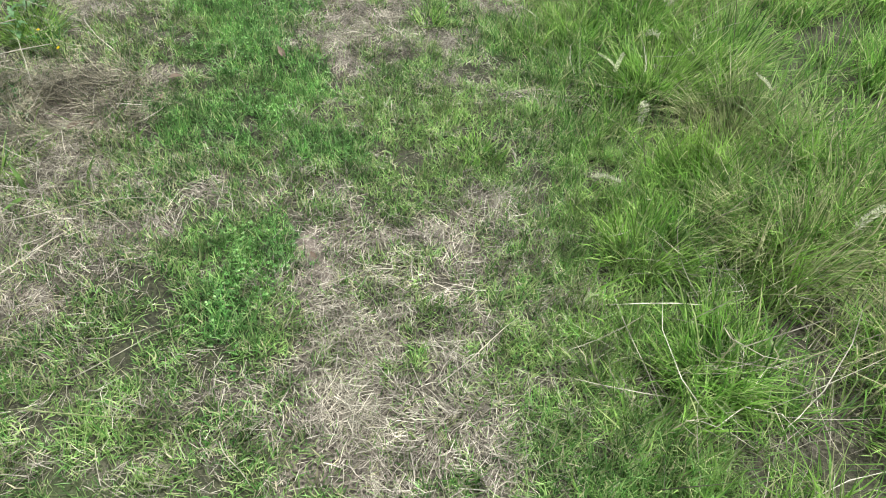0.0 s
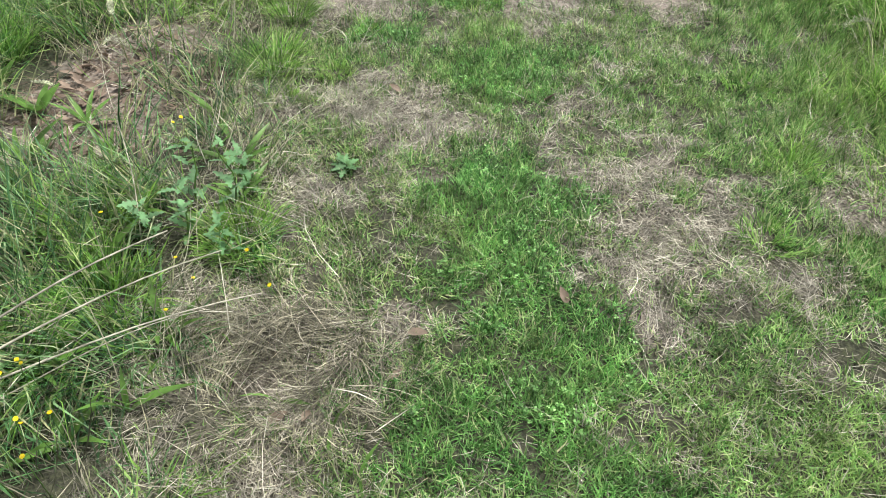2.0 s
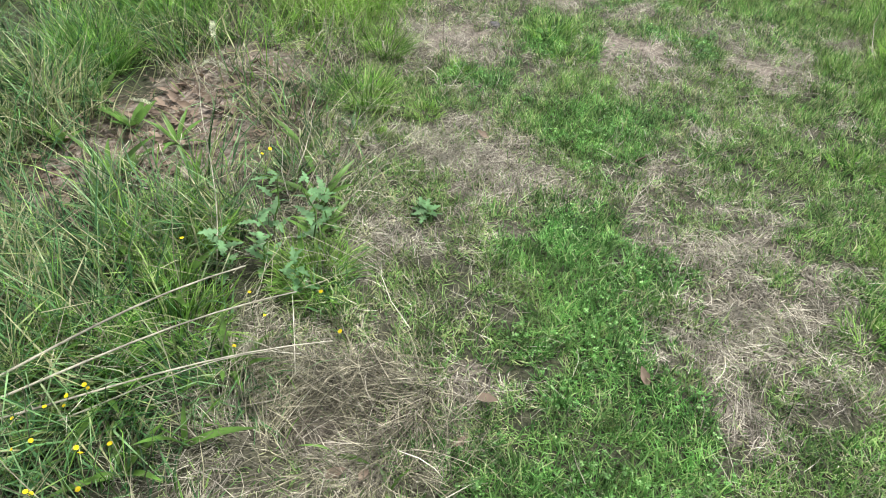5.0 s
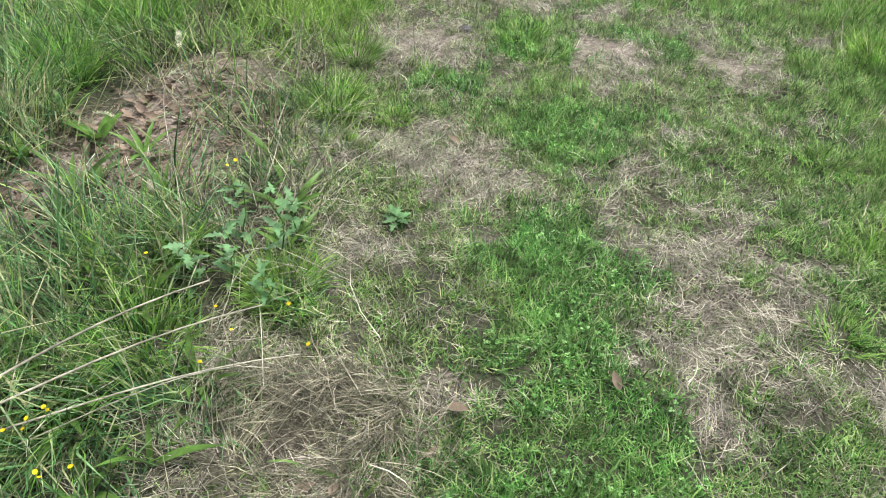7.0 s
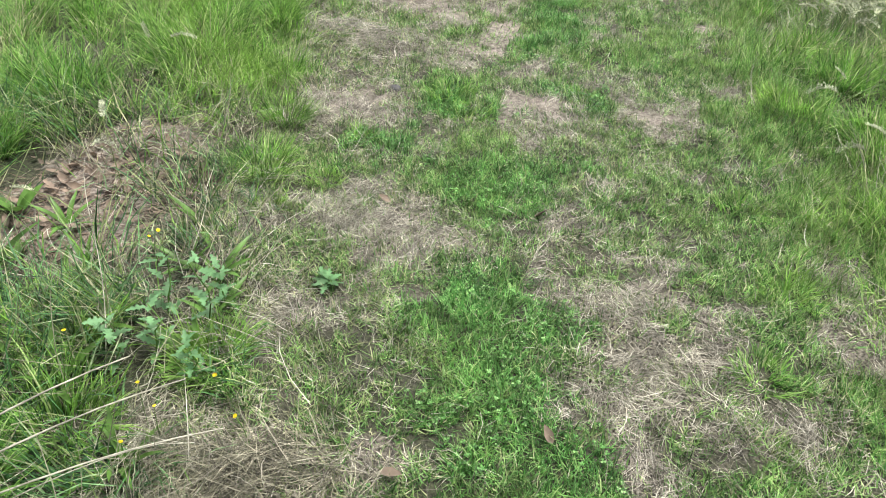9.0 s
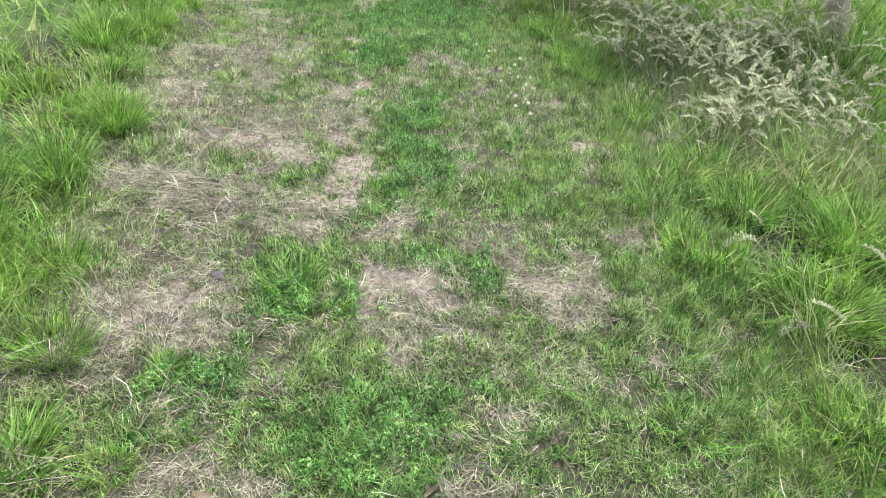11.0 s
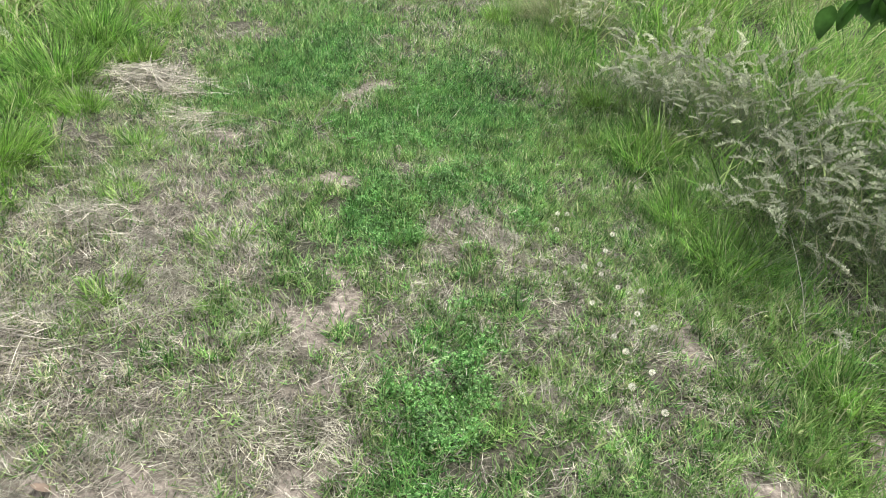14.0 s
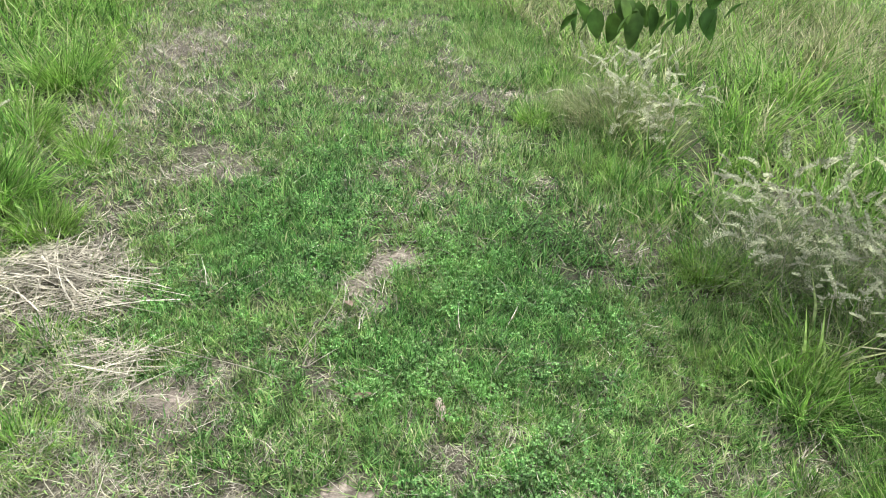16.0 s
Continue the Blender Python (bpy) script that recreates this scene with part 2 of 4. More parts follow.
DEEP = plant_material("dark_border_grass", [(0.0, (0.013, 0.045, 0.017)), (0.4, (0.054, 0.16, 0.051)), (0.75, (0.14, 0.32, 0.109)), (0.93, (0.281, 0.45, 0.217)), (1.0, (0.5, 0.5, 0.32))],
                      through_light=0.14, patch=0.3, patch_tone=(0.108, 0.25, 0.102))
FADED = plant_material("faded_grass", [(0.0, (0.1, 0.16, 0.05)), (0.4, (0.27, 0.34, 0.14)), (0.75, (0.48, 0.5, 0.28)), (1.0, (0.72, 0.68, 0.48))],
                       through_light=0.38, patch=0.3, patch_tone=(0.25, 0.31, 0.16))
STRAW = plant_material("straw", [(0.0, (0.07, 0.062, 0.052)), (0.4, (0.24, 0.22, 0.178)), (0.75, (0.47, 0.44, 0.365)), (1.0, (0.8, 0.77, 0.67))],
                       rough=0.5, through_light=0.12, patch=0.35, patch_tone=(0.33, 0.35, 0.25))
OLD_STRAW = plant_material("old_straw", [(0.0, (0.04, 0.04, 0.028)), (0.4, (0.13, 0.125, 0.085)), (0.75, (0.3, 0.285, 0.2)), (1.0, (0.6, 0.57, 0.44))],
                           rough=0.6, through_light=0.12, patch=0.35, patch_tone=(0.19, 0.21, 0.12))
SEED = plant_material("seed_head", [(0.0, (0.36, 0.39, 0.27)), (0.35, (0.66, 0.69, 0.52)), (1.0, (0.86, 0.86, 0.74))],
                      rough=0.7, through_light=0.4, patch=0.25, patch_tone=(0.55, 0.61, 0.42))
DULL = plant_material("dull_undergrowth", [(0.0, (0.05, 0.1, 0.035)), (0.5, (0.18, 0.31, 0.1)), (0.85, (0.35, 0.44, 0.21)), (1.0, (0.6, 0.57, 0.4))],
                      through_light=0.3, patch=0.3, patch_tone=(0.12, 0.15, 0.08))
PALE_STRAW = plant_material("bleached_straw", [(0.0, (0.12, 0.11, 0.085)), (0.4, (0.38, 0.36, 0.29)), (1.0, (0.72, 0.69, 0.59))],
                            rough=0.5, through_light=0.12, patch=0.25, patch_tone=(0.5, 0.48, 0.38))
BROAD = plant_material("broad_leaf", [(0.0, (0.06, 0.15, 0.035)), (0.6, (0.12, 0.25, 0.05)), (1.0, (0.2, 0.32, 0.08))],
                       rough=0.4, patch=0.2, patch_tone=(0.16, 0.26, 0.07), grain=25)
GREY_LEAF = plant_material("grey_green_leaf", [(0.0, (0.13, 0.29, 0.11)), (0.7, (0.17, 0.36, 0.15)), (1.0, (0.36, 0.52, 0.35))], rough=0.6, patch=0.2, patch_tone=(0.24, 0.36, 0.25), grain=25)
TREE_LEAF = plant_material("tree_leaf", [(0.0, (0.045, 0.12, 0.03)), (0.6, (0.075, 0.18, 0.04)), (1.0, (0.12, 0.24, 0.05))], rough=0.55, patch=0.1, grain=25)
DEAD_LEAF = plant_material("dead_leaf", [(0.0, (0.09, 0.065, 0.05)), (0.5, (0.2, 0.15, 0.115)), (1.0, (0.36, 0.3, 0.24))], rough=0.75, through_light=0.1, patch=0.3, patch_tone=(0.3, 0.22, 0.17), grain=40)
PALE_LEAF = plant_material("pale_dead_leaf", [(0.0, (0.5, 0.46, 0.42)), (1.0, (0.62, 0.58, 0.54))], rough=0.7, through_light=0.1, patch=0.3, patch_tone=(0.4, 0.35, 0.3), grain=40)
YELLOW = plant_material("yellow_petal", [(0.0, (0.8, 0.62, 0.01)), (1.0, (0.92, 0.78, 0.03))], patch=0.1, patch_tone=(0.9, 0.5, 0.01))
WHITE = plant_material("white_petal", [(0.0, (0.62, 0.62, 0.5)), (1.0, (0.85, 0.85, 0.78))], patch=0.1, patch_tone=(0.7, 0.62, 0.55))


def rough_material(name, dark, light, scale, bump=0.4, rough=0.85):
    mat = bpy.data.materials.new(name)
    mat.use_nodes = True
    n, l = mat.node_tree.nodes, mat.node_tree.links
    bsdf = n["Principled BSDF"]
    pos, noise_a, ramp, relief = n.new("ShaderNodeTexCoord"), n.new("ShaderNodeTexNoise"), n.new("ShaderNodeValToRGB"), n.new("ShaderNodeBump")
    noise_a.inputs["Scale"].default_value, noise_a.inputs["Detail"].default_value = scale, 6.0
    l.new(pos.outputs["Object"], noise_a.inputs["Vector"])
    ramp.color_ramp.elements[0].position, ramp.color_ramp.elements[0].color = 0.3, (*dark, 1)
    ramp.color_ramp.elements[1].position, ramp.color_ramp.elements[1].color = 0.7, (*light, 1)
    l.new(noise_a.outputs["Fac"], ramp.inputs[0])
    l.new(ramp.outputs[0], bsdf.inputs["Base Color"])
    relief.inputs["Strength"].default_value, relief.inputs["Distance"].default_value = bump, 0.01
    l.new(noise_a.outputs["Fac"], relief.inputs["Height"])
    l.new(relief.outputs[0], bsdf.inputs["Normal"])
    bsdf.inputs["Roughness"].default_value = rough
    return mat


STONE = rough_material("grey_stone", (0.05, 0.05, 0.055), (0.17, 0.17, 0.18), 30)
BARK = rough_material("smooth_grey_bark", (0.28, 0.24, 0.21), (0.52, 0.46, 0.41), 14)
TWIG = rough_material("brown_twig", (0.08, 0.06, 0.04), (0.2, 0.15, 0.1), 40)


def soil_material():
    """Thatch and soil: strawy where the turf is dry, pinkish-brown earth where it is bare, elsewhere near-black green
    with the shade between blades put into its colour.
    """
    mat = bpy.data.materials.new("thatch_and_soil")
    mat.use_nodes = True
    n, l = mat.node_tree.nodes, mat.node_tree.links
    bsdf = n["Principled BSDF"]
    pos = n.new("ShaderNodeNewGeometry")

    def grain(scale, detail, a, b, lo, hi):
        tex, ramp = n.new("ShaderNodeTexNoise"), n.new("ShaderNodeValToRGB")
        tex.inputs["Scale"].default_value, tex.inputs["Detail"].default_value = scale, detail
        l.new(pos.outputs["Position"], tex.inputs["Vector"])
        ramp.color_ramp.elements[0].position, ramp.color_ramp.elements[0].color = lo, (*a, 1)
        ramp.color_ramp.elements[1].position, ramp.color_ramp.elements[1].color = hi, (*b, 1)
        l.new(tex.outputs["Fac"], ramp.inputs[0])
        return tex, ramp

    def mixed(factor, a, b):
        mix = n.new("ShaderNodeMix")
        mix.data_type = "RGBA"
        l.new(factor, mix.inputs["Factor"])
        l.new(a, mix.inputs["A"])
        l.new(b, mix.inputs["B"])
        return mix.outputs["Result"]

    # dark ends of green and straw set low to paint in shaded gaps
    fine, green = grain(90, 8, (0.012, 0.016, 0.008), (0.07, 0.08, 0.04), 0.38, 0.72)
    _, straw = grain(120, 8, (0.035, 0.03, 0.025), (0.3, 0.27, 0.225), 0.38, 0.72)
    _, earth = grain(45, 8, (0.1, 0.084, 0.073), (0.45, 0.39, 0.345), 0.34, 0.7)
    dry, bare = n.new("ShaderNodeAttribute"), n.new("ShaderNodeAttribute")
    dry.attribute_name, bare.attribute_name = "dryness", "bareness"
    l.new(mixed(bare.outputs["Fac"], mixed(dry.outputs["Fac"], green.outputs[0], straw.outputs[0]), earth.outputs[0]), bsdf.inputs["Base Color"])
    sward, meadow = n.new("ShaderNodeAttribute"), grain(3.0, 8, (0.035, 0.075, 0.02), (0.1, 0.165, 0.045), 0.3, 0.7)[1]
    sward.attribute_name = "verdure"
    l.new(mixed(sward.outputs["Fac"], bsdf.inputs["Base Color"].links[0].from_socket, meadow.outputs[0]), bsdf.inputs["Base Color"])
    relief = n.new("ShaderNodeBump")
    relief.inputs["Strength"].default_value, relief.inputs["Distance"].default_value = 0.7, 0.012
    l.new(fine.outputs["Fac"], relief.inputs["Height"])
    l.new(relief.outputs[0], bsdf.inputs["Normal"])
    bsdf.inputs["Roughness"].default_value = 0.95
    return mat


# ---- ground: one sheet to the horizon, fine round the path ----
def build_ground():
    far = np.array([20, 35, 60, 110, 200, 400.0])
    xs = np.r_[-1 - far[::-1], np.arange(-8, -4.5, 0.25), np.arange(-4.5, 2.2, 0.035), np.arange(2.2, 6.3, 0.25), far]
    ys = np.r_[-far[::-1], np.arange(-6, -2, 0.25), np.arange(-2, 8, 0.035), np.arange(8, 14, 0.15), 5 + far]
    gx, gy = np.meshgrid(xs, ys)
    x, y = gx.ravel(), gy.ravel()
    dry, bare, lush, out_left, out_right = cover(x, y)
    # less pale thatch in the left border: its shaded gaps painted as darker soil
    dry = dry * (1 - 0.7 * smooth(0.05, 0.3, out_left))
    outside = np.maximum(np.maximum(x - 3.1, np.where(y < 5, -3.5, -5.9) - x), np.maximum(y - 11.8, -1.75 - y))
    verdure = smooth(-0.25, 0.25, outside + 0.3 * (vnoise(x, y, 0.3, 18.0) - 0.5))
    v = np.stack([x, y, lift(x, y)], 1)
    w, h = len(xs), len(ys)
    i = (np.arange(h - 1)[:, None] * w + np.arange(w - 1)[None]).ravel()
    me = mesh_of("ground", v, [np.stack([i, i + 1, i + w + 1, i + w], 1)])
    for name, value in (("dryness", np.maximum(dry, 0.25 * vnoise(x, y, 0.3, 9.0))), ("bareness", bare), ("verdure", verdure)):
        me.attributes.new(name, "FLOAT", "POINT").data.foreach_set("value", value.astype(np.float32))
    me.polygons.foreach_set("use_smooth", np.ones(len(me.polygons), bool))
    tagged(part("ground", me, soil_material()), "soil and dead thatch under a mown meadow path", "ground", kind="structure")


build_ground()


# ---- grass, moss and straw: nobody could count them ----
def scatter(n, x0, x1, y0, y1):
    x, y = rng.uniform(x0, x1, n), rng.uniform(y0, y1, n)
    return x, y


def stuff(name, chunks, material, label, category):
    v, f = joined(chunks)
    tagged(part(name, mesh_of(name, v, f), material), label, category, kind="stuff")


def rooted(x, y, sink=0.004):
    return np.stack([x, y, lift(x, y) - sink], 1)


def build_mown_grass():
    green, lush_chunks, pale = [], [], []
    for n, y0, y1, big, steps in ((680000, -1.75, 2.6, 1.0, 2), (500000, 2.6, 6.0, 1.2, 1), (380000, 6.0, 11.5, 1.6, 1)):
        x, y = scatter(n, -4.6 if y0 > 4 else -3.3 if y0 > 0 else -2.4, 1.7 if y0 < 2 else 1.0, y0, y1)
        dry, bare, lush, ol, orr = cover(x, y)
        clump = vnoise(x, y, 0.09, 4.4) * 0.7 + vnoise(x, y, 0.03, 5.4) * 0.5
        keep = (1 - 0.7 * dry) * (1 - 0.92 * bare) * (0.8 + 0.2 * lush) * smooth(0.3, 0.62, clump + 0.18 * lush)
        keep *= 1 - smooth(0.0, 0.25, ol)
        keep *= 1 - smooth(0.1, 0.45, orr)
        ok = rng.random(len(x)) < keep * 1.2
        x, y, lush, orr, ol, dry = x[ok], y[ok], lush[ok], orr[ok], ol[ok], dry[ok]
        m = len(x)
        margin = smooth(-0.45, 0.1, orr)
        length = big * rng.uniform(0.022, 0.062, m) * (1 + 0.1 * lush + 1.7 * margin * rng.random(m)) * (1 - 0.2 * dry)
        width = big * rng.uniform(0.002, 0.0048, m) * (1.0 if steps > 1 else 1.4)
        way, lean = rng.uniform(0, 6.283, m), np.abs(rng.normal(0.85, 0.42, m)) * (1 - 0.35 * margin)
        tip = lean + rng.normal(0.35, 0.3, m)
        is_lush = rng.random(m) < 0.2 + 0.6 * lush
        is_pale = ~is_lush & (rng.random(m) < 0.1 + 0.45 * dry + 0.3 * smooth(-0.75, -0.2, ol))
        for pick, into in ((is_lush, lush_chunks), (is_pale, pale), (~is_lush & ~is_pale, green)):
            into.append(ribbons(rooted(x[pick], y[pick]), length[pick], width[pick], way[pick], lean[pick], tip[pick], rng.normal(0, 0.7, pick.sum()), steps, rng.normal(0, 0.9, pick.sum())))
    stuff("mown_grass", green, TURF, "short mown green and yellowing meadow grass", "grass")
    stuff("faded_turf", pale, FADED, "short bleached grey-green mown grass", "grass")
    stuff("lush_turf", lush_chunks, LUSH_GREEN, "short dark green moist turf along the path", "grass")


def build_clover():
    """Low three-part leaves in the lush strips."""
    x, y = scatter(300000, -3.2, 0.8, -1.7, 8.5)
    dry, bare, lush, ol, orr = cover(x, y)
    ok = (rng.random(len(x)) < lush * np.where(y < 1.6, 0.28, 0.8) * smooth(0.35, 0.6, vnoise(x, y, 0.14, 8.8))) & (ol < 0)
    x, y = x[ok], y[ok]
    m = len(x)
    size, turn = rng.uniform(0.0045, 0.008, m), rng.uniform(0, 6.283, m)
    top = np.stack([x, y, lift(x, y) + rng.uniform(0.015, 0.042, m)], 1)
    chunks = []
    for k in range(3):
        a = turn + k * 2.094
        d = np.stack([np.cos(a), np.sin(a), rng.uniform(-0.2, 0.35, m)], 1) * size[:, None]
        s = np.stack([-np.sin(a), np.cos(a), rng.uniform(-0.2, 0.2, m)], 1) * size[:, None] * 0.55
        v = np.stack([top, top + 0.65 * d + s, top + 1.1 * d, top + 0.65 * d - s], 1).reshape(-1, 3)
        chunks.append((v, [(np.arange(m) * 4)[:, None] + np.arange(4)[None]]))
    stuff("clover_leaves", chunks, LUSH_GREEN, "tiny dark green clover leaves in the turf", "clover")


def strands(n, x0, x1, y0, y1, chance, short, long, high=0.02, thick=(0.0012, 0.0026), flat=1.45, spread=0.16, steps=2):
    """Dead stalks that lie about, bent."""
    x, y = scatter(n, x0, x1, y0, y1)
    ok = rng.random(n) < chance(x, y)
    x, y = x[ok], y[ok]
    m = len(x)
    base = np.stack([x, y, lift(x, y) + rng.random(m) ** 2 * high + 0.002], 1)
    way = 9.4 * vnoise(x, y, 0.22, 15.0) + rng.normal(0, 0.75, m)
    lean = rng.normal(flat, spread, m)
    return ribbons(base, rng.uniform(short, long, m), rng.uniform(*thick, m), way, lean, lean + rng.normal(0.1, 0.3, m), rng.normal(0, 0.9, m), steps, rng.normal(0, 0.9, m))


def build_straw():
    def on_dry(x, y):
        dry, bare, lush, ol, orr = cover(x, y)
        inside = 1 - smooth(0.25, 0.6, np.maximum(ol, orr))
        return (0.12 + 0.75 * dry * (1 - 0.8 * bare) + 0.16 * bare) * (1 - 0.8 * lush) * (0.15 + 0.85 * inside) * smooth(0.2, 0.6, vnoise(x, y, 0.1, 3.1) + 0.2 * dry)

    def on_margin(x, y):
        dry, bare, lush, ol, orr = cover(x, y)
        return smooth(-0.5, 0.0, ol) * (1 - smooth(0.5, 1.0, ol)) * 0.55 * smooth(0.3, 0.7, vnoise(x, y, 0.25, 2.2)) + 0.4 * smooth(-0.3, 0.2, orr) * (1 - smooth(0.6, 1.0, orr)) * smooth(0.35, 0.7, vnoise(x, y, 0.2, 2.9))

    near = strands(720000, -3.2, 1.3, -1.7, 5.2, on_dry, 0.025, 0.1, high=0.022, thick=(0.001, 0.0022), spread=0.22)
    far = strands(120000, -4.2, 1.0, 5.2, 9.5, on_dry, 0.05, 0.15, thick=(0.0025, 0.0045))
    loose = strands(90000, -4.2, 2.2, -1.7, 9.0, on_margin, 0.1, 0.3, high=0.07, thick=(0.0013, 0.0026), flat=1.3, spread=0.25, steps=3)
    def in_border(x, y):
        dry, bare, lush, ol, orr = cover(x, y)
        return smooth(-0.15, 0.15, ol) * smooth(0.4, 0.65, vnoise(x, y, 0.15, 2.7)) * 0.6 * smooth(0.5, 1.1, np.hypot((x + 1.82) / 0.45, (y - 0.38) / 0.7))

    standing = strands(15000, -2.6, -0.5, -1.3, 1.8, in_border, 0.12, 0.38, high=0.05, thick=(0.0014, 0.003), flat=0.95, spread=0.35, steps=3)

    def round_hollow(x, y):
        r = np.hypot((x + 0.66) / 0.3, (y + 0.34) / 0.25) + 0.25 * (vnoise(x, y, 0.08, 2.4) - 0.5)
        return (1 - smooth(0.6, 1.1, r)) * (0.12 + 0.88 * smooth(0.3, 0.6, np.hypot((x + 0.66) / 0.26, (y + 0.43) / 0.16)))

    def on_verge(x, y):
        orr = cover(x, y)[4]
        return smooth(-0.1, 0.2, orr) * (1 - smooth(0.8, 1.2, orr)) * smooth(0.45, 0.65, vnoise(x, y, 0.2, 2.8)) * 0.5

    verge = strands(15000, -1.0, 2.4, -1.5, 7.0, on_verge, 0.15, 0.4, high=0.06, thick=(0.0016, 0.0034), flat=1.0, spread=0.3, steps=3)
    mound = strands(4200, -1.02, -0.3, -0.66, -0.02, round_hollow, 0.08, 0.24, high=0.06, thick=(0.0012, 0.0022), flat=1.4, spread=0.2, steps=3)

    def on_soil(x, y):
        return 1 - smooth(0.5, 1.1, np.hypot((x + 1.86) / 0.5, (y - 0.4) / 0.8) + 0.7 * (vnoise(x, y, 0.1, 16.0) - 0.5))

    litter = strands(16000, -2.5, -1.2, -0.5, 1.4, on_soil, 0.015, 0.06, high=0.012, thick=(0.002, 0.008), flat=1.5, spread=0.25)
    stuff("border_straw", [standing, mound], OLD_STRAW, "olive-grey dead stems leaning in the weedy border", "straw")
    stuff("leaf_litter", [litter], DEAD_LEAF, "brown rotting leaf litter and stalks on bare soil", "leaf litter")
    stuff("straw_litter", [near, far, loose, verge], STRAW, "pale dry cut grass lying flat on the path", "straw")


def build_long_grass():
    fresh, faded, deep = [], [], []
    for n, x0, x1, y0, y1, big, broad in ((190000, -3.6, 3.2, -1.75, 2.3, 1.0, 1.15), (95000, -3.6, 3.2, 2.3, 5.0, 1.0, 1.6), (150000, -6.0, 3.4, 5.0, 12.0, 1.3, 1.7)):
        x, y = scatter(n, x0, x1, y0, y1)
        dry, bare, lush, ol, orr = cover(x, y)
        out = np.maximum(ol, orr)
        tuft = vnoise(x, y, 0.2, 1.1) * 0.65 + vnoise(x, y, 0.07, 1.9) * 0.45
        keep = smooth(-0.2, 0.15, out) * smooth(0.4, 0.64, tuft) * (1 - 0.9 * bare) * (1 - 0.35 * dry)
        clearing = 1 - smooth(0.6, 1.2, np.hypot((x + 1.82) / 0.5, (y - 0.34) / 0.85) + 0.5 * (vnoise(x, y, 0.12, 14.0) - 0.5))
        weedy = np.minimum(np.hypot((x - 0.85) / 0.7, (y - 4.6) / 1.05), np.hypot((x - 0.15) / 0.45, (y - 6.3) / 0.7))
        keep *= (1 - 0.75 * clearing) * (0.25 + 0.75 * smooth(0.8, 1.2, weedy)) * np.where((x < -0.8) & (y < 0.3), 0.95, 1.0)
        ok = rng.random(n) < keep
        x, y, out, orr, tuft = x[ok], y[ok], out[ok], orr[ok], tuft[ok]
        m = len(x)
        rise = smooth(-0.1, 0.6, out)
        length = big * rng.uniform(0.06, 0.15, m) * (0.75 + 0.5 * vnoise(x, y, 0.12, 23.0)) * (1 + 2.1 * rise * smooth(0.4, 0.85, tuft))
        # the blades of one lock lean the same way
        way = 15.0 * vnoise(x, y, 0.16, 21.0) + rng.normal(0, 0.75, m)
        lean0 = np.abs(rng.normal(0.15, 0.3, m)) + 0.5 * vnoise(x, y, 0.11, 22.0)
        lean1 = lean0 + np.abs(rng.normal(0.8, 0.5, m))
        width = big * broad * rng.uniform(0.0022, 0.006, m)
        old = rng.random(m) < 0.08 + 0.3 * smooth(0.5, 0.75, vnoise(x, y, 0.5, 7.7)) + 0.1 * (x < -0.5) * (y < 1.5) + 0.45 * smooth(8.6, 10.0, y) * (x > -1.5)
        # most fresh blades in the old border by the bare soil get the darker green
        dark = ~old & (rng.random(m) < 0.85 * (1 - smooth(-0.9, -0.5, x)) * (1 - smooth(0.4, 1.4, y)))
        for pick, into in ((old, faded), (dark, deep), (~old & ~dark, fresh)):
            into.append(ribbons(rooted(x[pick], y[pick]), length[pick], width[pick], way[pick], lean0[pick], lean1[pick], rng.normal(0, 0.5, pick.sum()), 2, rng.normal(0, 0.7, pick.sum())))
    stuff("long_grass", fresh, TALL, "long bright green unmown meadow grass beside the path", "grass")
    stuff("dark_long_grass", deep, DEEP, "long dark green grass crowding the weedy border", "grass")
    stuff("faded_long_grass", faded, FADED, "long faded yellow-green grass among the fresh blades", "grass")


def build_far_meadow():
    """The unmown field around, with the mown path running on before and behind."""
    x, y = scatter(150000, -16, 14, -10, 26)
    inner = ((x > -3.6) & (x < 3.2) & (y > -1.75) & (y < 5)) | ((x > -6) & (x < 3.4) & (y >= 5) & (y < 12))
    x, y = x[~inner], y[~inner]
    dry, bare, lush, ol, orr = cover(x, y)
    m = len(x)
    rise = 0.2 + 0.8 * smooth(-0.1, 0.3, np.maximum(ol, orr))
    lean = np.abs(rng.normal(0.4, 0.3, m))
    stuff("far_meadow_grass", [ribbons(rooted(x, y), rise * rng.uniform(0.12, 0.34, m), rng.uniform(0.014, 0.026, m), rng.uniform(0, 6.283, m), lean, lean + 0.8, rng.normal(0, 0.5, m), 1)],
          TALL, "long green meadow grass away from the path", "grass")


build_mown_grass()
build_clover()
build_straw()
build_long_grass()
build_far_meadow()


# ---- single plants ----
def place(x, y, z=0.0, turn=0.0, size=1.0):
    return pose(x, y, float(lift(np.array([x]), np.array([y]))[0]) + z, 0, 0, turn) @ Matrix.Diagonal((size, size, size, 1))


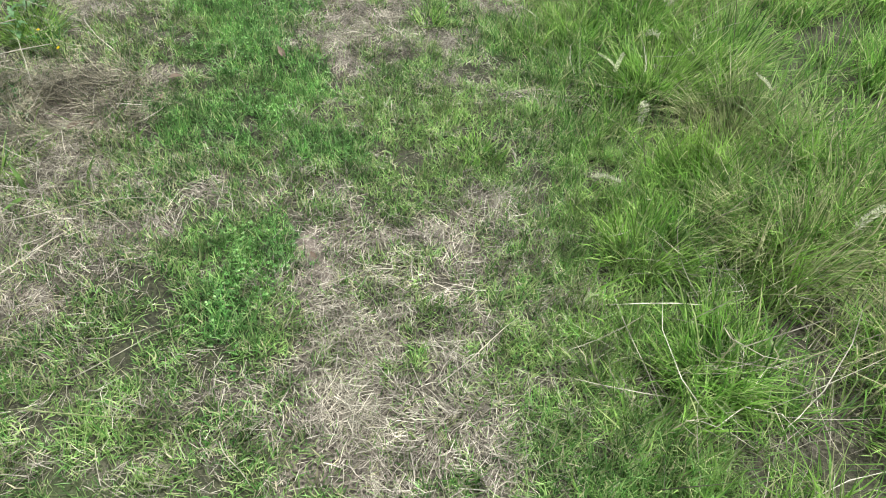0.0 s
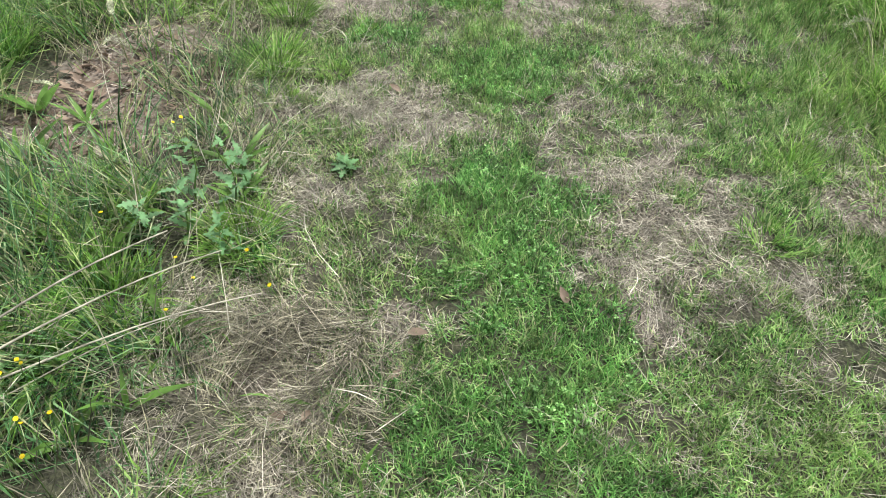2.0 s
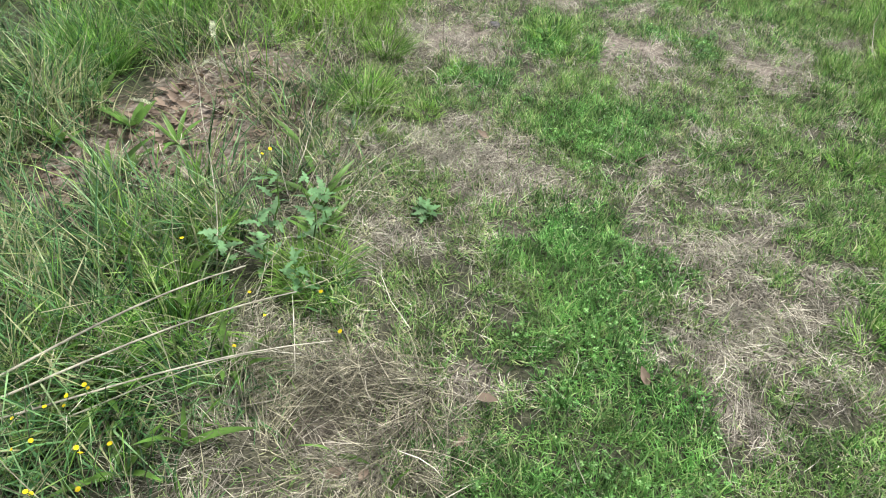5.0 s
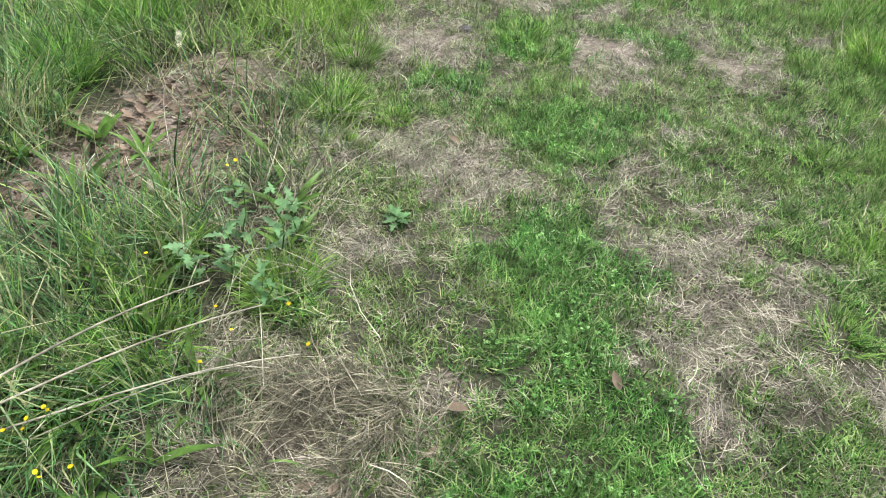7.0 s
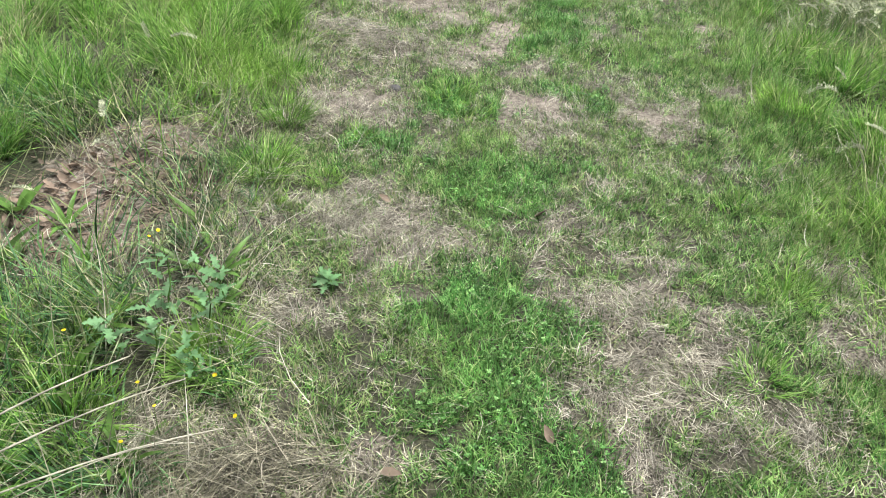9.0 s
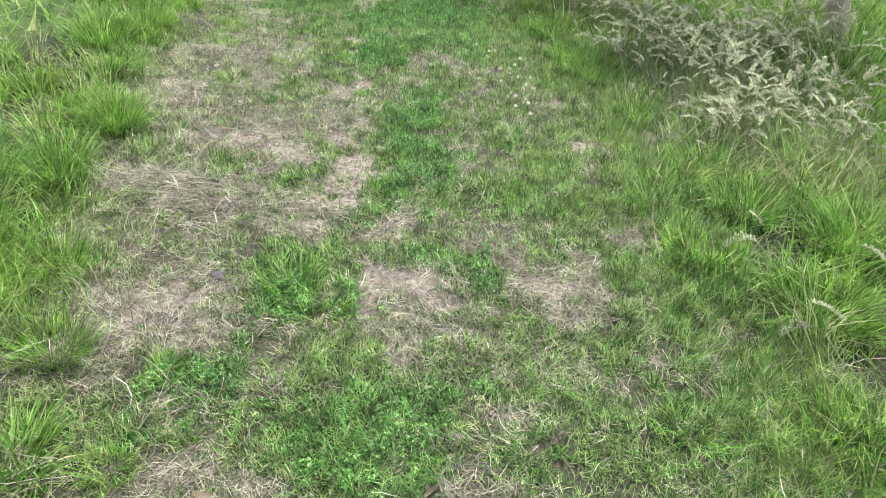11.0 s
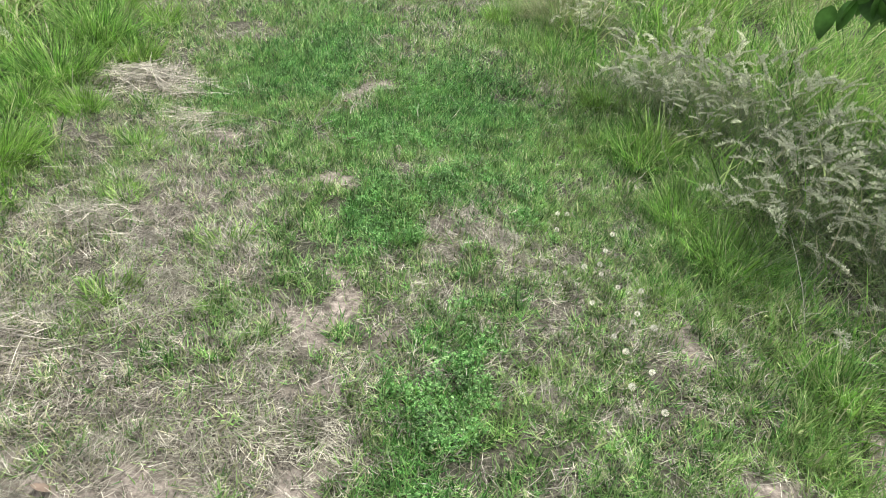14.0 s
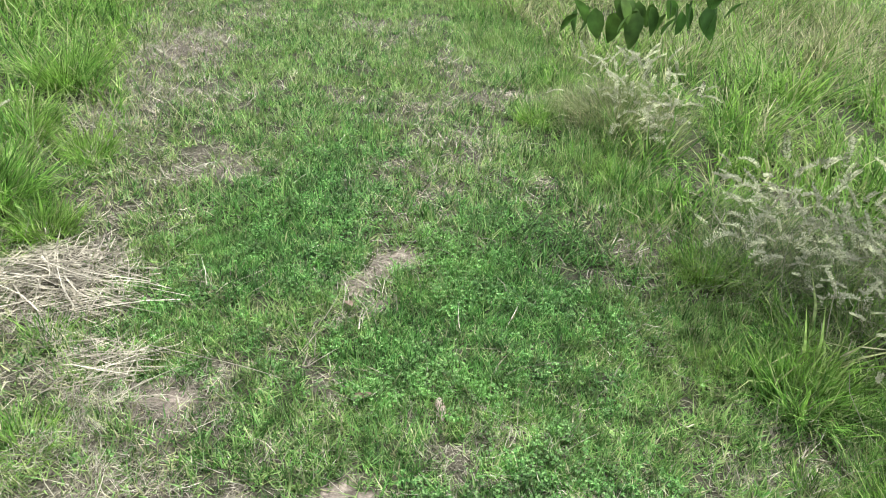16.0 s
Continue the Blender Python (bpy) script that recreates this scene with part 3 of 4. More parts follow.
def tussock_mesh(seed, count, spread, tall, wide, droop, way=None):
    """Arching blades from one root: all round, or one lock that leans one way."""
    g = np.random.default_rng(seed)
    aim = g.uniform(0, 6.283, count) if way is None else way + g.normal(0, 0.55, count)
    r = spread * np.sqrt(g.random(count))
    base = np.stack([r * np.cos(aim), r * np.sin(aim), np.full(count, -0.006)], 1)
    lean0 = 0.06 + 0.42 * r / spread + np.abs(g.normal(0, 0.14, count))
    v, f = ribbons(base, tall * g.uniform(0.4, 1.1, count), wide * g.uniform(0.6, 1.3, count), aim + g.normal(0, 0.5, count), lean0,
                   lean0 + np.abs(g.normal(droop, 0.4, count)), g.normal(0, 0.5, count), 3, g.normal(0, 0.6, count))
    return mesh_of("tussock", v, f)


def tussock(name, seed, locks, count, spread, tall, wide, droop, material, label, category, group):
    """A tussock of several locks of blades, each a part of its own."""
    g = np.random.default_rng(seed)
    plant = empty(name, Matrix.Identity(4))
    for k in range(locks):
        me = tussock_mesh(seed * 20 + k, count // locks, spread, tall * g.uniform(0.6, 1.15), wide, droop * g.uniform(0.7, 1.3), 6.283 * k / locks + g.uniform(-0.4, 0.4))
        a, r = g.uniform(0, 6.283), 0.35 * spread * g.random()
        tagged(part("blade_tuft", me, material, plant, m=Matrix.Translation((r * math.cos(a), r * math.sin(a), 0))), kind="stuff")
    return tagged(plant, label, category, group)


def copies(first, spots, turn=137.5):
    """The thing and its copies at (x, y, size)."""
    for k, (x, y, size) in enumerate(spots):
        m = place(x, y, 0, turn * k, size)
        if k:
            copy_thing(first, m)
    x, y, size = spots[0]
    first.matrix_basis = place(x, y, 0, 0, size)


copies(tussock("grass_tussock", 1, 8, 800, 0.14, 0.33, 0.0046, 0.75, TALL, "tall bright green grass tussock with arching blades", "grass tussock", "tussocks beside the path"),
       [(-3.05, 4.0, 1.0), (-2.95, 4.35, 0.9), (-3.3, 5.3, 1.05), (-3.45, 5.9, 1.1), (-2.25, 2.35, 0.8), (-3.2, 4.9, 0.7), (-2.3, 1.6, 0.9), (-2.55, 2.2, 1.0),
        (-2.3, 2.9, 0.8), (-3.9, 7.2, 1.1), (-3.7, 6.5, 0.9), (1.4, 0.25, 0.9), (1.55, -0.35, 0.85), (1.35, 0.8, 0.9), (1.7, 0.5, 1.0), (1.2, 1.3, 0.9),
        (0.9, 2.2, 0.9), (1.15, 2.7, 1.0), (0.75, 2.9, 0.8), (-2.6, 1.1, 1.0), (-2.5, 0.6, 0.8)])
copies(tussock("grass_tuft", 2, 6, 460, 0.1, 0.22, 0.0042, 0.8, TALL, "fresh green grass tuft at the edge of the path", "grass tuft", "tufts beside the path"),
       [(-2.1, 1.55, 1.0), (-1.85, 1.75, 0.8), (-1.45, 0.95, 0.9), (-1.6, 1.35, 0.8), (-1.2, -0.35, 1.0), (-1.45, -0.1, 1.0), (-1.3, -0.6, 0.9), (-1.0, 0.0, 0.8),
        (1.3, -0.7, 1.0), (1.45, -1.1, 1.0), (1.1, 0.55, 0.9), (0.85, 1.6, 0.9), (0.5, 2.5, 0.9), (0.6, 3.35, 1.0), (0.3, 3.95, 0.9), (0.45, 3.0, 0.8),
        (0.05, 4.6, 1.1), (-0.1, 4.95, 1.0), (0.15, 5.2, 1.0), (-0.25, 5.45, 1.1), (-0.45, 6.2, 1.0), (-0.75, 6.9, 1.0), (-1.2, 7.6, 0.9), (-1.1, 8.4, 1.1),
        (-2.7, 3.6, 0.9), (-2.95, 5.0, 0.8), (-3.1, 5.75, 0.9), (-3.3, 6.4, 0.9), (0.1, 6.0, 1.1), (-0.2, 6.8, 1.0)])
copies(tussock("low_grass_tuft", 3, 5, 260, 0.09, 0.11, 0.0038, 0.9, TALL, "low tuft of fresh grass in the mown path", "grass tuft", "low tufts in the path"),
       [(-1.02, 1.92, 1.1), (-0.9, 1.75, 0.9), (-0.45, 2.15, 0.8), (0.45, 0.6, 0.9), (0.5, 1.0, 1.0), (0.35, 1.5, 1.0), (0.75, -0.3, 0.8), (0.9, 0.45, 1.0),
        (-2.05, 3.75, 1.0), (-1.85, 4.15, 0.9), (-2.5, 4.75, 1.0), (-2.35, 4.35, 0.9), (-0.35, 5.05, 0.9), (-0.5, 5.6, 0.8), (0.15, 3.1, 0.9), (0.0, 3.85, 0.9),
        (-1.27, 0.72, 0.7), (-0.8, -1.1, 0.9), (-0.6, -1.25, 0.8), (-1.2, 1.0, 0.7), (-1.25, 1.35, 0.7), (0.2, 2.3, 0.8), (-0.25, 4.3, 0.8), (-2.7, 5.15, 0.9)])
copies(tussock("faded_tussock", 4, 7, 900, 0.16, 0.4, 0.0028, 1.0, FADED, "bushy pale tussock of fine faded grass", "grass tussock", "faded tussocks"),
       [(1.65, 0.0, 0.9), (1.75, -0.6, 0.9), (1.6, 0.95, 0.8), (1.35, 1.85, 0.9), (-0.72, 7.65, 1.15), (-0.95, 7.75, 0.9), (-0.6, 7.9, 1.0), (1.5, 2.9, 0.8), (1.2, 3.3, 0.9)])


def stalk_mesh(seed, tall, droop, head, count, wide):
    """A thin bent stalk with a feathery seed head: the stalk and the head as two meshes."""
    g = np.random.default_rng(seed)
    s = np.linspace(0, 1, 9)
    lean = 0.1 + droop * s**2
    step = tall / 8
    pts = np.zeros((9, 3))
    for k in range(1, 9):
        pts[k] = pts[k - 1] + step * np.array([math.sin(lean[k]), 0.03 * g.normal(), math.cos(lean[k])])
    stem = tube(pts, np.linspace(0.0013, 0.0006, 9), 3)
    t = 1 - head * g.random(count)
    at = np.stack([np.interp(t, s, pts[:, k]) for k in range(3)], 1)
    # the plume is widest a third of the way up
    u = (1 - t) / head
    reach = 0.002 + 0.015 * np.sin(np.pi * np.clip(u, 0, 1)) ** 0.7 * g.random(count) * wide
    a = g.uniform(0, 6.283, count)
    out = np.stack([np.cos(a) * 0.6, np.sin(a), 0.5 + 0.5 * g.random(count)], 1)
    base = at + out * reach[:, None]
    d = out / np.linalg.norm(out, axis=1, keepdims=True) * g.uniform(0.008, 0.016, count)[:, None]
    n = np.cross(d, g.normal(size=(count, 3)))
    n = n / (np.linalg.norm(n, axis=1, keepdims=True) + 1e-9) * g.uniform(0.0014, 0.0028, count)[:, None]
    v = np.stack([base, base + 0.5 * d + n, base + d, base + 0.5 * d - n], 1).reshape(-1, 3)
    return mesh_of("stem", *stem), mesh_of("plume", v, [(np.arange(count) * 4)[:, None] + np.arange(4)[None]])


STALKS = [stalk_mesh(20 + k, tall, droop, head, n, wide) for k, (tall, droop, head, n, wide) in
          enumerate([(0.5, 1.5, 0.27, 200, 0.55), (0.44, 1.8, 0.3, 200, 0.65), (0.54, 1.1, 0.25, 190, 0.45), (0.4, 2.1, 0.4, 200, 1.3), (0.48, 0.9, 0.22, 160, 0.4), (0.34, 1.5, 0.45, 200, 1.7)])]


def seeding_clump(seed, count, spread):
    """A clump of seeding grass: a tuft of leaves and its stalks, each with a stem and a plume."""
    g = np.random.default_rng(seed)
    clump = empty("seeding_grass", Matrix.Identity(4))
    part("leaf_tuft", tussock_mesh(seed, 300, spread * 1.15, 0.3, 0.0028, 1.0), DULL, clump)
    part("dead_stems", tussock_mesh(seed + 50, 60, spread * 1.2, 0.36, 0.0019, 1.3), STRAW, clump, "thin dry straw-coloured stems")
    for k in range(count):
        stem, plume = STALKS[int(g.integers(len(STALKS)))]
        a, r, turn = g.uniform(0, 6.283), spread * math.sqrt(g.random()), g.uniform(0, 360)
        size = g.uniform(0.5, 1.15)
        m = pose(r * math.cos(a), r * math.sin(a), -0.004, g.normal(0, 14), g.normal(0, 14), turn) @ Matrix.Diagonal((size, size, size, 1))
        stalk = part("stalk", stem, FADED, clump, m=m)
        part("plume", plume, SEED, stalk, "feathery pale seed plume")
    return tagged(clump, "clump of seeding grass with feathery pale grey plumes", "seeding grass", "seeding grasses by the path")


def build_seeding_grass():
    kinds = [seeding_clump(40, 19, 0.15), seeding_clump(41, 16, 0.13), seeding_clump(42, 22, 0.17)]
    g = np.random.default_rng(9)
    spots = [(0.45, 5.05), (0.66, 4.7), (0.9, 4.2), (0.85, 5.0), (1.1, 4.05), (0.62, 4.25), (1.05, 4.6), (0.7, 5.4), (0.4, 5.6), (0.15, 5.75),
             (1.25, 4.4), (1.3, 4.9), (1.0, 5.4), (0.85, 3.75), (1.2, 3.7), (-0.05, 6.1), (-0.25, 6.35), (0.15, 6.3), (-0.1, 6.65), (0.3, 6.6), (0.5, 6.1),
             (0.55, 5.0), (0.25, 4.9), (0.75, 4.0), (1.4, 3.95), (-0.72, 7.4), (-0.6, 7.7), (-0.8, 7.8), (-0.5, 7.45), (-0.75, 8.0), (-0.45, 7.9), (0.7, 3.5), (0.95, 4.85), (1.15, 4.3), (1.45, 4.6), (1.25, 5.3), (0.5, 4.75), (0.3, 5.15), (0.8, 4.5),
             (1.0, 3.9), (1.35, 3.6), (0.6, 5.75), (0.05, 6.45), (-0.2, 6.15), (0.2, 6.05), (1.55, 4.2), (0.9, 5.75), (1.6, 5.6), (1.75, 5.4), (1.45, 5.75), (1.85, 5.7), (1.3, 5.9)]
    for k, (x, y) in enumerate(spots):
        m = place(x, y, 0, g.uniform(0, 360), g.uniform(0.85, 1.1))
        if k < 3:
            kinds[k].matrix_basis = m
        else:
            copy_thing(kinds[k % 3], m)
    # single heads that stand along the border
    for k in range(46):
        y = g.uniform(-1.0, 6.5)
        x = np.interp(y, EDGE_Y, EDGE_RIGHT) + g.uniform(-0.05, 0.7) if k % 4 else np.interp(y, EDGE_Y, EDGE_LEFT) - g.uniform(0.0, 0.8)
        stem, plume = STALKS[int(g.integers(len(STALKS)))]
        m = place(float(x), float(y), -0.004, g.uniform(0, 360), g.uniform(0.6, 0.95))
        stalk = part("grass_stalk", stem, STRAW, m=m)
        part("plume", plume, SEED, stalk, "narrow pale seed head")
        tagged(stalk, "single thin grass stalk with a pale seed head", "grass stalk", "grass stalks along the border")


build_seeding_grass()


def leaf_mesh(name, long, wide, fold=0.25, sag=0.3, lobes=0.0, teeth=0, rows=9):
    """A leaf along +x with a folded midrib: smooth, or cut into lobes."""
    s = np.linspace(0, 1, rows)
    half = wide / 2 * np.sin(np.pi * s**0.75) ** 0.8
    if teeth:
        half = half * (1 - lobes * (0.5 + 0.5 * np.cos(2 * np.pi * teeth * s)))
    half[0], half[-1] = 0.0012, 0.0003
    x, z = long * s * (1 - 0.15 * sag * s), -sag * long * s**2 * 0.5
    mid = np.stack([x, 0 * x, z], 1)
    left = np.stack([x, half, z + fold * half], 1)
    right = np.stack([x, -half, z + fold * half], 1)
    v = np.concatenate([mid, left, right])
    i = np.arange(rows - 1)
    faces = [np.stack([i, i + 1, rows + i + 1, rows + i], 1), np.stack([i + 1, i, 2 * rows + i, 2 * rows + i + 1], 1)]
    me = mesh_of(name, v, faces)
    me.polygons.foreach_set("use_smooth", np.ones(len(me.polygons), bool))
    return me


LANCE = leaf_mesh("lance_leaf", 0.2, 0.024, 0.35, 0.7)
DOCK = leaf_mesh("dock_leaf", 0.14, 0.034, 0.25, 0.4)
LOBED = leaf_mesh("lobed_leaf", 0.1, 0.05, 0.2, 0.4, 0.62, 4, 17)
OVAL = leaf_mesh("oval_leaf", 0.1, 0.056, 0.22, 0.35, rows=8)
DRIED = leaf_mesh("dried_leaf", 0.055, 0.032, 0.6, -0.7, 0.15, 3, 10)


def rosette(name, leaf, material, x, y, count, rise, size, label, category, group="", seed=0):
    """A plant of a few leaves that spring from one root."""
    g = np.random.default_rng(seed)
    plant = empty(name, place(x, y, 0.0, g.uniform(0, 360)))
    for k in range(count):
        s = size * g.uniform(0.7, 1.15)
        part("leaf", leaf, material, plant, m=pose(0, 0, 0.0, g.normal(0, 14), -g.uniform(*rise), k * 137.5) @ Matrix.Diagonal((s, s, s, 1)))
    return tagged(plant, label, category, group)


for k, (x, y, c, s) in enumerate([(-0.93, -0.6, 3, 0.85), (-1.3, -0.25, 6, 1.0), (-1.35, -0.05, 6, 1.0), (-1.05, 0.0, 5, 0.9), (-1.0, -0.38, 6, 0.8), (-1.2, 0.3, 6, 0.9),
                                  (-1.55, -0.2, 6, 1.1), (-0.47, -0.46, 3, 0.5), (-1.4, 0.5, 5, 0.9), (-0.64, -0.42, 2, 0.7), (-0.55, -0.85, 2, 0.6), (-0.42, -0.75, 3, 0.5), (-0.36, -0.55, 3, 0.45), (-1.7, -0.1, 6, 1.0)]):
    rosette("ribwort", LANCE, BROAD, x, y, c, (30, 75), s, "ribwort plant with long narrow green leaves", "ribwort plant", "ribwort plants by the path", 60 + k)
scatter_g = np.random.default_rng(55)
for k in range(16):
    rosette("ribwort", LANCE, BROAD, float(scatter_g.uniform(-1.9, -0.95)), float(scatter_g.uniform(-0.8, 0.35)), int(scatter_g.integers(4, 8)), (20, 75), float(scatter_g.uniform(0.6, 1.1)),
            "ribwort plant with long narrow green leaves", "ribwort plant", "ribwort plants by the path", 400 + k)
for k, (x, y, c, s) in enumerate([(-2.02, 0.3, 6, 1.1), (-2.15, 0.1, 5, 1.0), (-1.8, 0.1, 5, 0.9), (-2.3, 0.4, 6, 1.0), (-1.2, -0.5, 5, 0.9)]):
    rosette("dock_plant", DOCK, BROAD, x, y, c, (25, 70), s, "dock plant with broad green leaves on bare soil", "dock plant", "dock plants", 80 + k)


def lobed_weed(x, y, tall, seed):
    """An upright weed with cut, grey-green leaves up its stem."""
    g = np.random.default_rng(seed)
    plant = empty("lobed_weed", place(x, y, 0, g.uniform(0, 360)))
    pts = [(0.02 * g.normal() * k / 5, 0.02 * g.normal() * k / 5, tall * k / 5 - 0.005) for k in range(6)]
    part("stem", mesh_of("weed_stem", *tube(pts, np.linspace(0.003, 0.0015, 6), 5)), BROAD, plant)
    for k in range(11):
        z = tall * (0.12 + 0.85 * k / 10)
        s = g.uniform(0.5, 0.85) * (1 - 0.3 * k / 10)
        part("leaf", LOBED, GREY_LEAF, plant, m=pose(0, 0, z, g.normal(0, 15), -g.uniform(5, 50), k * 137.5) @ Matrix.Diagonal((s, s, s, 1)))
    return tagged(plant, "upright weed with lobed grey-green leaves", "weed", "lobed weeds in the border")


for k, (x, y, t) in enumerate([(-1.14, -0.05, 0.2), (-1.07, 0.09, 0.3), (-1.2, 0.08, 0.26), (-1.0, -0.08, 0.16), (-1.22, -0.12, 0.18), (-0.87, 0.42, 0.03), (-1.1, 0.2, 0.17)]):
    lobed_weed(x, y, t, 100 + k)


def petal_head(count, long, wide, cone):
    a = np.arange(count) * 2 * math.pi / count
    d = np.stack([np.cos(a), np.sin(a), np.full(count, cone)], 1) * long
    s = np.stack([-np.sin(a), np.cos(a), 0 * a], 1) * wide / 2
    c = d * 0.12
    v = np.stack([c - 0.4 * s, c + 0.4 * s, d * 0.8 + s, d, d * 0.8 - s], 1).reshape(-1, 3)
    return v, [(np.arange(count) * 5)[:, None] + np.array([[0, 1, 2, 3, 4]])]


PETALS = mesh_of("petals", *joined([petal_head(13, 0.0085, 0.0034, 0.2), petal_head(9, 0.006, 0.003, 0.55)]))
bm = bmesh.new()
bmesh.ops.create_uvsphere(bm, u_segments=8, v_segments=5, radius=0.004)
bmesh.ops.scale(bm, vec=(1, 1, 0.7), verts=bm.verts)
CUP = bpy.data.meshes.new("cup")
bm.to_mesh(CUP)
bm.free()


def yellow_flower(x, y, z, seed):
    g = np.random.default_rng(seed)
    flower = empty("yellow_flower", place(x, y, 0, g.uniform(0, 360)))
    bend = g.normal(0, 0.015, 2)
    pts = [(bend[0] * (k / 4) ** 2, bend[1] * (k / 4) ** 2, z * k / 4 - 0.004 * (k == 0)) for k in range(5)]
    part("stem", mesh_of("flower_stem", *tube(pts, np.linspace(0.0013, 0.0009, 5), 4)), BROAD, flower)
    top = pose(*pts[-1], g.normal(0, 14), g.normal(0, 14), 0) @ Matrix.Scale(g.uniform(0.5, 0.75), 4)
    head = part("flower_head", PETALS, YELLOW, flower, "bright yellow petals", top)
    part("cup", CUP, YELLOW, head)
    tagged(flower, "small yellow daisy-like flower on a thin green stem", "yellow flower", "yellow flowers in the border")


for k, (x, y, z) in enumerate([(-1.01, -0.253, 0.15), (-0.75, -0.197, 0.12), (-0.98, -0.364, 0.12), (-1.222, 0.111, 0.3), (-1.262, -0.213, 0.2), (-1.085, -0.849, 0.2),
                               (-1.047, -0.813, 0.2), (-1.108, -0.75, 0.2), (-0.987, -0.807, 0.2), (-1.114, -0.718, 0.2), (-0.945, -0.773, 0.2), (-0.989, -0.869, 0.2),
                               (-0.853, -0.115, 0.12), (-1.215, 0.13, 0.29), (-1.17, -0.8, 0.18), (-1.06, -0.7, 0.22), (-1.13, -0.87, 0.2), (-0.96, -0.27, 0.13), (-1.0, -0.72, 0.17), (-1.09, -0.66, 0.2), (-1.15, -0.7, 0.17), (-1.03, -0.9, 0.16), (-0.93, -0.84, 0.19)]):
    yellow_flower(x, y, z, 130 + k)


def clover_head_mesh():
    """A ball of many small upturned florets."""
    n = 44
    k = np.arange(n) + 0.5
    polar, turn = np.arccos(1 - 1.75 * k / n), 2.39996 * k
    d = np.stack([np.sin(polar) * np.cos(turn), np.sin(polar) * np.sin(turn), np.cos(polar)], 1)
    s = np.cross(d, np.array([0.3, 0.2, 1.0]))
    s /= np.linalg.norm(s, axis=1, keepdims=True)
    u = np.cross(s, d)
    c = 0.003 * d
    v = np.stack([c, 0.0095 * d + 0.0014 * s, 0.011 * d + 0.0016 * u, 0.0095 * d - 0.0014 * s], 1).reshape(-1, 3)
    return mesh_of("clover_head", v, [(np.arange(n) * 4)[:, None] + np.arange(4)[None]])


CLOVER_HEAD = clover_head_mesh()
CLOVER_STEM = mesh_of("clover_stem", *tube([(0, 0, -0.004), (0.003, 0, 0.04), (0, 0, 0.085)], (0.0011, 0.001, 0.0009), 4))
for k, (x, y) in enumerate([(-0.466, 4.29), (-0.424, 4.564), (-0.364, 4.016), (-0.426, 3.936), (-0.394, 3.852), (-0.315, 3.788), (-0.644, 4.675), (-0.301, 3.989), (-0.291, 3.616),
                            (-0.605, 4.671), (-0.408, 4.216), (-0.474, 4.326), (-0.641, 4.537), (-0.596, 4.251), (-0.532, 4.282), (-0.35, 4.06), (-0.45, 4.45), (-0.38, 3.7), (-0.33, 4.2), (-0.5, 4.08)]):
    flower = part("clover_flower", CLOVER_STEM, BROAD, m=place(x, y, 0, 77 * k, 0.85 + 0.3 * ((k * 37) % 10) / 10))
    part("flower_head", CLOVER_HEAD, WHITE, flower, "round white clover head", Matrix.Translation((0, 0, 0.085)))
    tagged(flower, "white clover flower on a short green stem", "clover flower", "clover flowers by the path")


# ---- straw heaps and long dry stalks ----
def straw_heap(x, y, rx, ry, tall, count, turn, seed, label, thick=1.0, material=STRAW):
    g = np.random.default_rng(seed)
    a, r = g.uniform(0, 6.283, count), 1.3 * g.random(count) ** 0.8
    px, py = rx * r * np.cos(a), ry * r * np.sin(a)
    z = tall * np.maximum(1 - r**2, 0.1) * g.uniform(0.1, 1.0, count) + 0.002
    across = g.random(count) < 0.3
    way = radians(turn) + g.normal(0, 0.4, count) + math.pi * (g.random(count) < 0.5) + across * g.normal(1.4, 0.4, count)
    long = thick * g.uniform(0.07, 0.2, count)
    # each straw is laid by its middle, nearly flat
    px, py = px - 0.5 * long * np.cos(way), py - 0.5 * long * np.sin(way)
    lean = 1.53 + g.normal(0, 0.08, count)
    v, f = ribbons(np.stack([px, py, z], 1), long, thick * g.uniform(0.0013, 0.0028, count), way, lean, lean + np.abs(g.normal(0.12, 0.15, count)), g.normal(0, 0.6, count), 3, g.normal(0, 0.6, count))
    v[:, 2] = np.maximum(v[:, 2], -0.004)
    tagged(part("straw_heap", mesh_of("straw_heap", v, f), material, m=place(x, y, 0.004)), label, "straw heap", kind="stuff")


straw_heap(-2.9, 5.45, 0.27, 0.2, 0.075, 430, 10, 200, "flattened heap of pale dry straw beside the path", 1.9, PALE_STRAW)
straw_heap(-1.72, 2.4, 0.42, 0.2, 0.07, 620, 8, 201, "thin sheaf of cut straw lying on the turf", 1.3)
straw_heap(-0.62, -0.22, 0.16, 0.07, 0.06, 110, 25, 202, "low mound of tangled dry grass at the border", 1.0, OLD_STRAW)
straw_heap(-2.2, 3.4, 0.2, 0.2, 0.06, 420, 30, 203, "loose heap of cut straw in the border")
straw_heap(-2.35, 4.1, 0.25, 0.14, 0.06, 420, 15, 204, "loose heap of cut straw in the border")
straw_heap(-2.5, 5.1, 0.2, 0.12, 0.03, 160, 30, 205, "few thick straws scattered on the turf", 1.7, PALE_STRAW)
straw_heap(0.95, 0.05, 0.16, 0.1, 0.05, 130, 10, 206, "loose straws lying in green grass")


